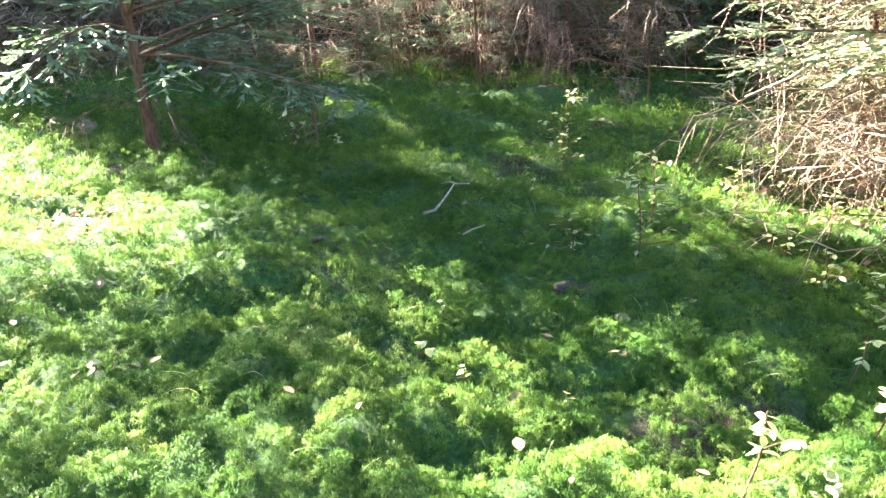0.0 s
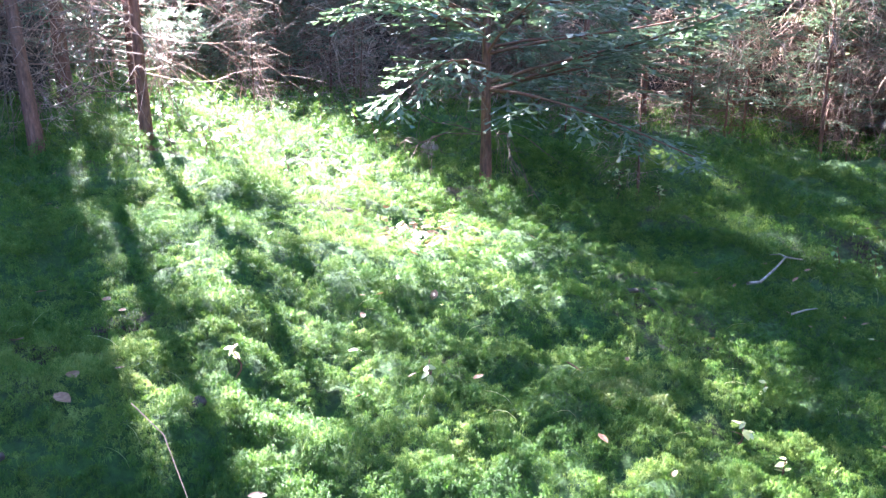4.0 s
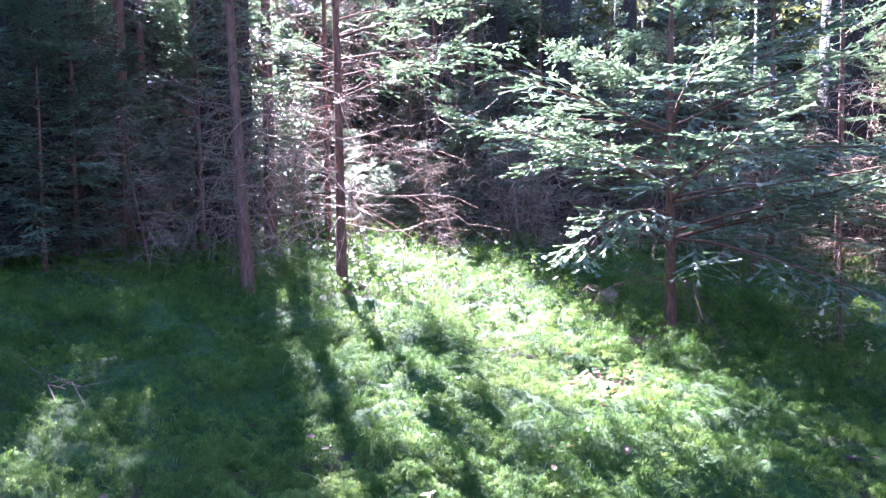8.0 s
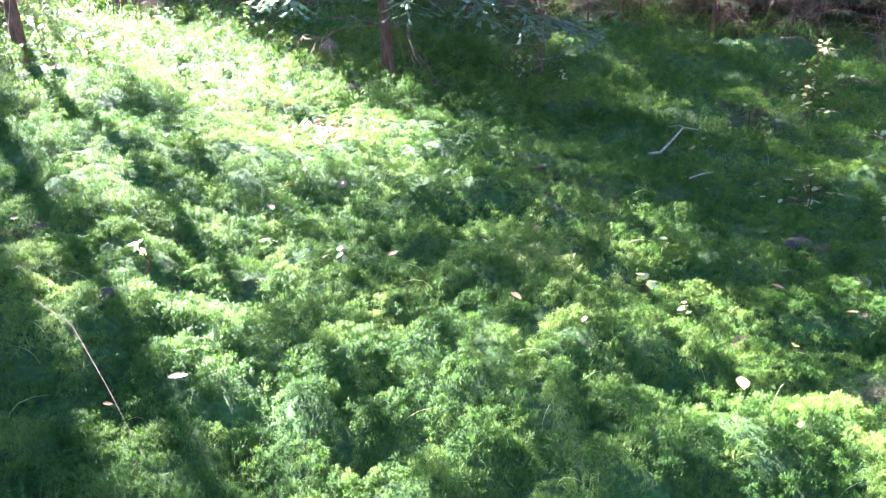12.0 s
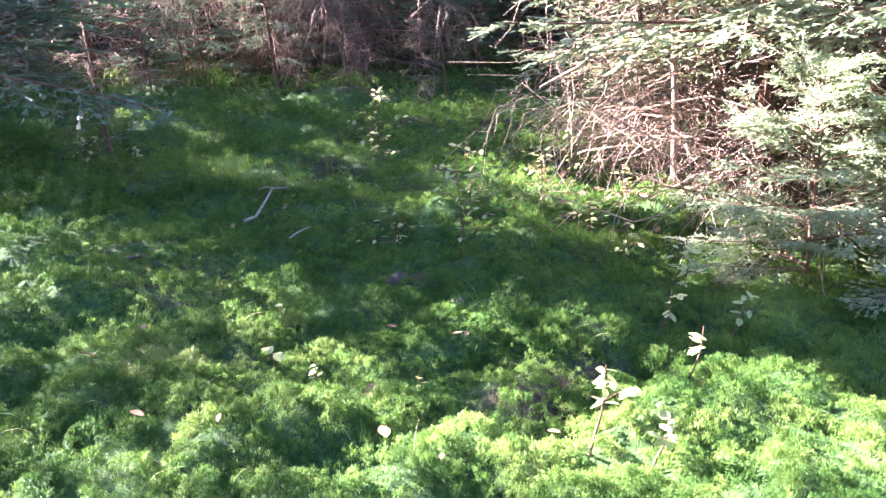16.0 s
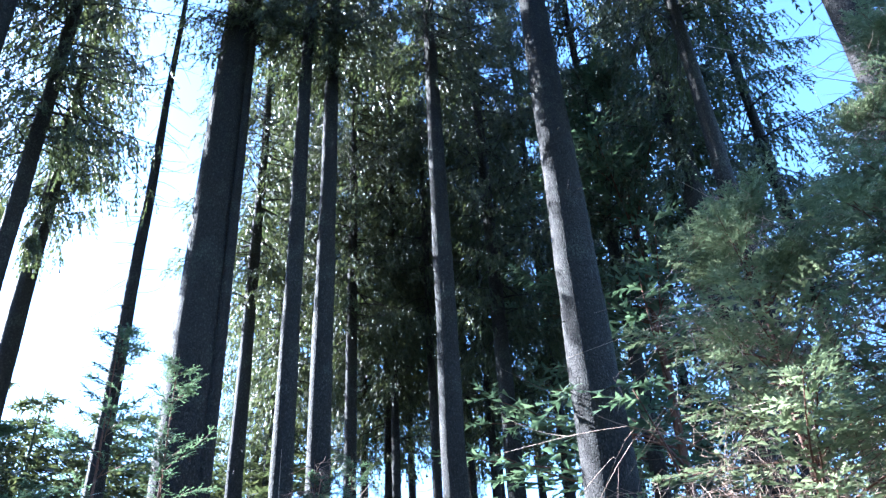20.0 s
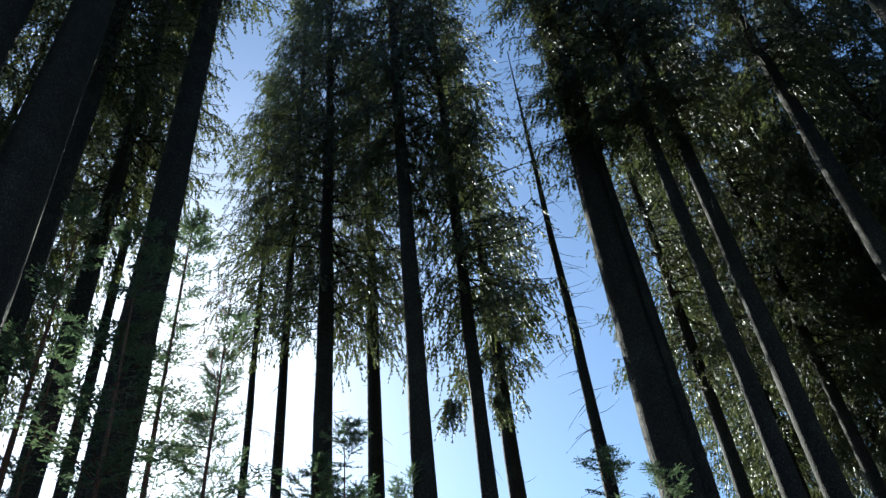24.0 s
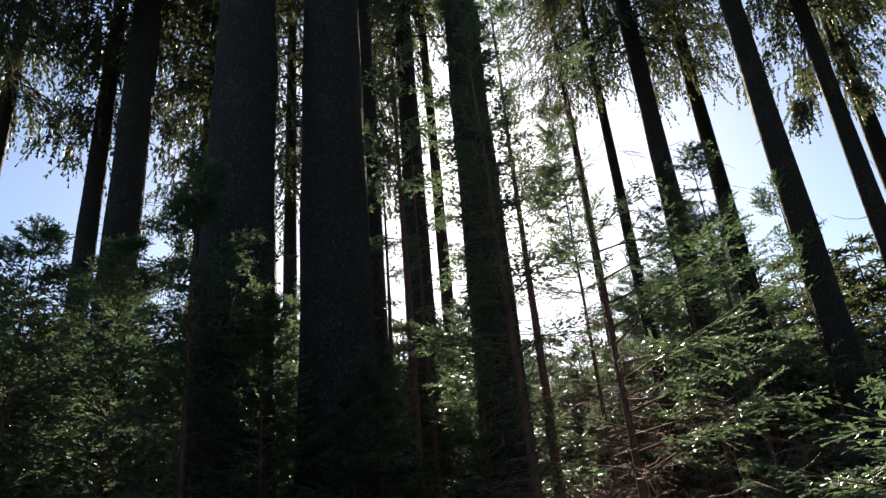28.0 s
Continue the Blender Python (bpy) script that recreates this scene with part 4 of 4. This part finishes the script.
HERB = "low leafy green herb among the moss"
for i in range(52):
    a, d = PLANT_RNG.uniform(-5, 15), PLANT_RNG.uniform(6.4, 10.5)
    sapling(*polar(a, d), PLANT_RNG.uniform(0.2, 0.42), 16, 0.06, HERB, LEAF_GREEN, 3, 0.6, "herb", (0, 0), 0.2)
for i in range(10):
    a, d = PLANT_RNG.uniform(-52, -33), PLANT_RNG.uniform(5.6, 7.6)
    sapling(*polar(a, d), PLANT_RNG.uniform(0.15, 0.3), 12, 0.05, HERB, LEAF_GREEN, 3, 0.6, "herb", (0, 0), 0.2)


def lying(name, label, points, radius, mat, forks=(), category="branch"):
    """A branch lying on the moss; points in metres on the plan with a height over the ground."""
    pts = [(x, y, float(ground_z(x, y)) + h + 0.045) for x, y, h in points]
    o = Vector(pts[0])
    ob = thing(name, label, category, "", Matrix.Translation(o))
    part("stem", stalk([Vector(p) - o for p in pts], radius, mat, "stem", 7), ob)
    for fk in forks:
        fp = [Vector((x, y, float(ground_z(x, y)) + h + 0.045)) - o for x, y, h in fk]
        part("fork", stalk(fp, radius * 0.6, mat, "fork", 5), ob)
    return ob


lying("fallen_branch", "bleached forked dead branch lying on the moss",
      [(2.31, 4.11, 0.05), (2.45, 4.22, 0.06), (2.6, 4.33, 0.06), (2.72, 4.42, 0.08), (2.95, 4.6, 0.1)], 0.010, MAT_WOOD,
      [[(2.72, 4.42, 0.08), (2.73, 4.5, 0.1), (2.72, 4.6, 0.13)]])
lying("fallen_branch", "short curved grey twig on the moss", [(2.33, 3.68, 0.05), (2.43, 3.73, 0.09), (2.56, 3.81, 0.07)], 0.006, MAT_WOOD)
lying("fallen_log", "thin dead trunk lying at the foot of the thicket",
      [(7.3, 10.6, 0.25), (7.9, 9.7, 0.22), (8.4, 8.8, 0.2), (8.8, 7.8, 0.12)], 0.075, MAT_ROT, (), "log")
lying("fallen_log", "dark fallen trunk in the shade under the spruces",
      [(-6.2, 9.6, 0.2), (-5.0, 9.9, 0.2), (-3.6, 10.0, 0.18), (-2.9, 10.2, 0.1)], 0.09, MAT_ROT, (), "log")
lying("rotten_wood", "dark piece of rotten wood half sunk in moss", [(-1.04, 1.90, 0.06), (-0.98, 1.98, 0.07), (-0.92, 2.06, 0.05)], 0.024, MAT_ROT, (), "wood")
lying("rotten_wood", "short brown piece of rotten wood in the moss", [(-1.47, 2.3, 0.06), (-1.42, 2.27, 0.07), (-1.36, 2.24, 0.05)], 0.028, MAT_BARK_YOUNG, (), "wood")
lying("rotten_wood", "mossy brown rotten branch between moss cushions", [(1.5, 3.98, -0.01), (1.55, 3.83, 0.02), (1.66, 3.6, -0.01)], 0.017, MAT_ROT, (), "wood")
lying("fallen_branch", "thin dry stalk bent over the moss", [(-0.62, 2.2, 0.05), (-0.5, 2.05, 0.12), (-0.4, 1.85, 0.12), (-0.3, 1.6, 0.05)], 0.0018, MAT_TWIG)
for i in range(8):
    a0, x0, y0 = PLANT_RNG.uniform(0, 6.28), BARE[2][0] + PLANT_RNG.normal(0, 0.25), BARE[2][1] + PLANT_RNG.normal(0, 0.25)
    ln = PLANT_RNG.uniform(0.2, 0.45)
    lying("dry_twig", "thin dry twig lying on bare litter", [(x0, y0, 0.04), (x0 + ln * 0.5 * math.cos(a0), y0 + ln * 0.5 * math.sin(a0), 0.09),
          (x0 + ln * math.cos(a0 + 0.3), y0 + ln * math.sin(a0 + 0.3), 0.05)], 0.0028, MAT_TWIG, (), "twig")


def pebble(x, y, r, label, name, mat, flat=0.7, category="stone"):
    rng = PLANT_RNG
    bm = bmesh.new()
    bmesh.ops.create_icosphere(bm, subdivisions=3, radius=r)
    off = Vector(rng.uniform(0, 50, 3))
    for v in bm.verts:
        v.co *= 1 + 0.28 * noise.noise(v.co / r * 0.9 + off) + 0.06 * noise.noise(v.co / r * 3.5 + off)
        v.co.z *= flat
    me = bpy.data.meshes.new(name)
    bm.to_mesh(me)
    bm.free()
    me.materials.append(mat)
    me.polygons.foreach_set("use_smooth", [True] * len(me.polygons))
    ob = new(name, me)
    ob.matrix_basis = pose(x, y, float(ground_z(x, y)) + r * flat * 0.45 + 0.035, 0, 0, rng.uniform(0, 360))
    return tagged(ob, label, category)


MAT_STONE = barky("pale_stone", (0.16, 0.11, 0.09), (0.36, 0.27, 0.23), (0.5, 0.42, 0.38), 12, (1, 1, 1), 0.5, 0.006)
pebble(0.84, 7.85, 0.10, "pale pinkish stone lying between herbs", "stone", MAT_STONE)
pebble(2.52, 2.57, 0.035, "small grey stone in the moss", "stone", MAT_STONE)
pebble(2.66, 2.98, 0.10, "dark clod of earth in a gap of the moss", "clod", MAT_ROT, 0.45, "earth")
pebble(2.55, 3.04, 0.07, "dark clod of earth in a gap of the moss", "clod", MAT_ROT, 0.45, "earth")
pebble(-0.45, 2.29, 0.022, "dark spruce cone lying in the moss", "spruce_cone", MAT_ROT, 0.8, "cone")
pebble(5.45, 3.2, 0.07, "pale stone among dry leaves", "stone", MAT_STONE)


def fallen_leaf(x, y, size, label, bare=None):
    rng = PLANT_RNG
    ob = new("fallen_leaf", LEAF_DRY)
    ob.matrix_basis = pose(x, y, float(ground_z(x, y)) + (0.085 if bare is None else 0.03), rng.uniform(-25, 25), rng.uniform(-25, 25), rng.uniform(0, 360)) @ Matrix.Scale(size, 4)
    tagged(ob, label, "leaf", "fallen leaves")


for i in range(95):
    fallen_leaf(BARE[0][0] + PLANT_RNG.normal(0, 0.2), BARE[0][1] + PLANT_RNG.normal(0, 0.2), PLANT_RNG.uniform(0.05, 0.09), "brown curled leaf in a hollow full of litter", True)
for i in range(45):
    fallen_leaf(BARE[3][0] + PLANT_RNG.normal(0, 0.16), BARE[3][1] + PLANT_RNG.normal(0, 0.16), PLANT_RNG.uniform(0.04, 0.07), "dull brown leaf lying on bare litter", True)
for i in range(80):
    fallen_leaf(5.4 + PLANT_RNG.normal(0, 0.5), 3.2 + PLANT_RNG.normal(0, 0.4), PLANT_RNG.uniform(0.06, 0.1), "reddish dry leaf under the sunlit spruce")
for i in range(90):
    x, y, _ = scatter(1, PLANT_RNG, 1.8, 7.5, -55, 30, 1.0)
    fallen_leaf(float(x[0]), float(y[0]), PLANT_RNG.uniform(0.03, 0.055), "small brown leaf fallen on the moss")
for x, y in ((-0.85, 2.26), (-0.8, 2.3), (0.95, 2.95), (0.4, 3.6), (1.6, 2.1), (-1.1, 2.6), (1.35, 1.75)):
    fallen_leaf(x, y, 0.075, "reddish brown leaf lying on the moss")


def grass():
    """Scattered thin pale blades arching out of the moss."""
    rng = np.random.RandomState(71)
    n = 300
    x, y, d = scatter(n, rng, 1.6, 8, -60, 35, 1.0)
    a = rng.uniform(0, 6.283, n)
    ln = rng.uniform(0.06, 0.17, n)
    k = np.linspace(0, 1, 5)[None]
    r = ln[:, None] * (0.2 * k + 0.6 * k**2)
    z = ground_z(x, y)[:, None] + ln[:, None] * (1.1 * k - 0.6 * k**2)
    p = np.stack([x[:, None] + np.cos(a)[:, None] * r, y[:, None] + np.sin(a)[:, None] * r, z], -1)
    ob = new("grass", tri_mesh("grass", *tubes(p, np.full((n, 1), 0.0012) * np.array([[1, 1, 0.9, 0.6, 0.15]]), 3), MAT_LEAF))
    tagged(ob, "scattered thin pale grass blades in the moss", "grass", kind="stuff")


grass()


def moss_cushion(x, y, radius, label):
    """A rounded cushion of paler moss standing out of the carpet."""
    rng = PLANT_RNG
    n = int(5200 * radius**2)
    a, q = rng.uniform(0, 6.283, n), np.sqrt(rng.uniform(0, 1, n))
    lean = np.stack([np.cos(a) * q, np.sin(a) * q, 0 * q], -1)
    o = lean * radius + np.array([0, 0, 1.0]) * (0.06 * (1 - q**2) + rng.uniform(0, 0.012, n))[:, None]
    ob = new("moss_cushion", tri_mesh("moss_cushion", *bursts(rng, o, lean * 0.5, 0.026, 26), MAT_MOSS_PALE))
    ob.matrix_basis = Matrix.Translation((x, y, float(ground_z(x, y)) + 0.05))
    tagged(ob, label, "moss")


moss_cushion(1.03, 2.68, 0.13, "yellowish cushion of sunlit moss")
moss_cushion(1.12, 2.55, 0.06, "small yellowish cushion of moss")
moss_cushion(0.98, 2.52, 0.05, "small yellowish cushion of moss")
lying("dead_pole", "pale dead sapling with broken side limbs in the brushwood",
      [(5.34, 2.94, -0.05), (5.36, 2.95, 0.6), (5.33, 2.96, 1.2), (5.27, 3.0, 1.75)], 0.034, MAT_DEAD,
      [[(5.3, 2.98, 1.6), (5.5, 2.75, 1.1), (5.66, 2.6, 0.55), (5.82, 2.45, 0.05)], [(5.33, 2.96, 1.25), (5.05, 3.2, 1.2), (4.75, 3.4, 0.95), (4.5, 3.55, 0.85)],
       [(5.3, 2.98, 1.55), (5.5, 2.9, 1.62), (5.75, 2.7, 1.6)]], "dead tree")


def brushwood(x0, x1, y0, y1, top, count, label, wood=MAT_DEAD):
    """A tangle of curved dead twigs under the boughs."""
    rng = PLANT_RNG
    x, y = rng.uniform(x0, x1, count), rng.uniform(y0, y1, count)
    z = ground_z(x, y) + top * rng.uniform(0, 1, count) ** 1.3
    d = unit(rng.normal(0, 1, (count, 3)) * np.array([1, 1, 0.7]))
    bend = rng.normal(0, 0.5, (count, 3)) + np.array([0, 0, -0.3])
    k = np.linspace(0, 1, 6)
    ln = rng.uniform(0.15, 0.7, count)
    p = np.stack([x, y, z], -1)[:, None] + ln[:, None, None] * (d[:, None] * k[:, None] + bend[:, None] * (k**2)[:, None] + 0.1 * np.sin(k * 9)[:, None] * d[:, None, [1, 2, 0]])
    r = rng.uniform(0.0025, 0.007, (count, 1)) * np.linspace(1, 0.4, 6)[None]
    ob = new("brushwood", tri_mesh("brushwood", *tubes(p, r, 4), wood))
    tagged(ob, label, "brushwood", kind="stuff")


brushwood(5.0, 7.4, 0.9, 4.0, 1.5, 1500, "dense tangle of curved dark brown dead twigs under the sunlit spruces", MAT_TWIG)
# darker twig material paints in the shade at the foot of the thicket
brushwood(4.0, 8.8, 8.9, 10.8, 1.3, 900, "tangle of dead twigs, darkened as in shade, at the foot of the thicket", MAT_TWIG)
brushwood(4.6, 7.0, 1.2, 3.8, 2.6, 420, "pale sunlit dead twigs among the lower boughs")
brushwood(-1.4, 3.6, 10.2, 12.2, 1.5, 1300, "dry reddish-brown twigs between the thin stems")
brushwood(-6.0, -2.6, 8.2, 10.4, 1.5, 700, "dull dead twigs in the shade under the spruces")
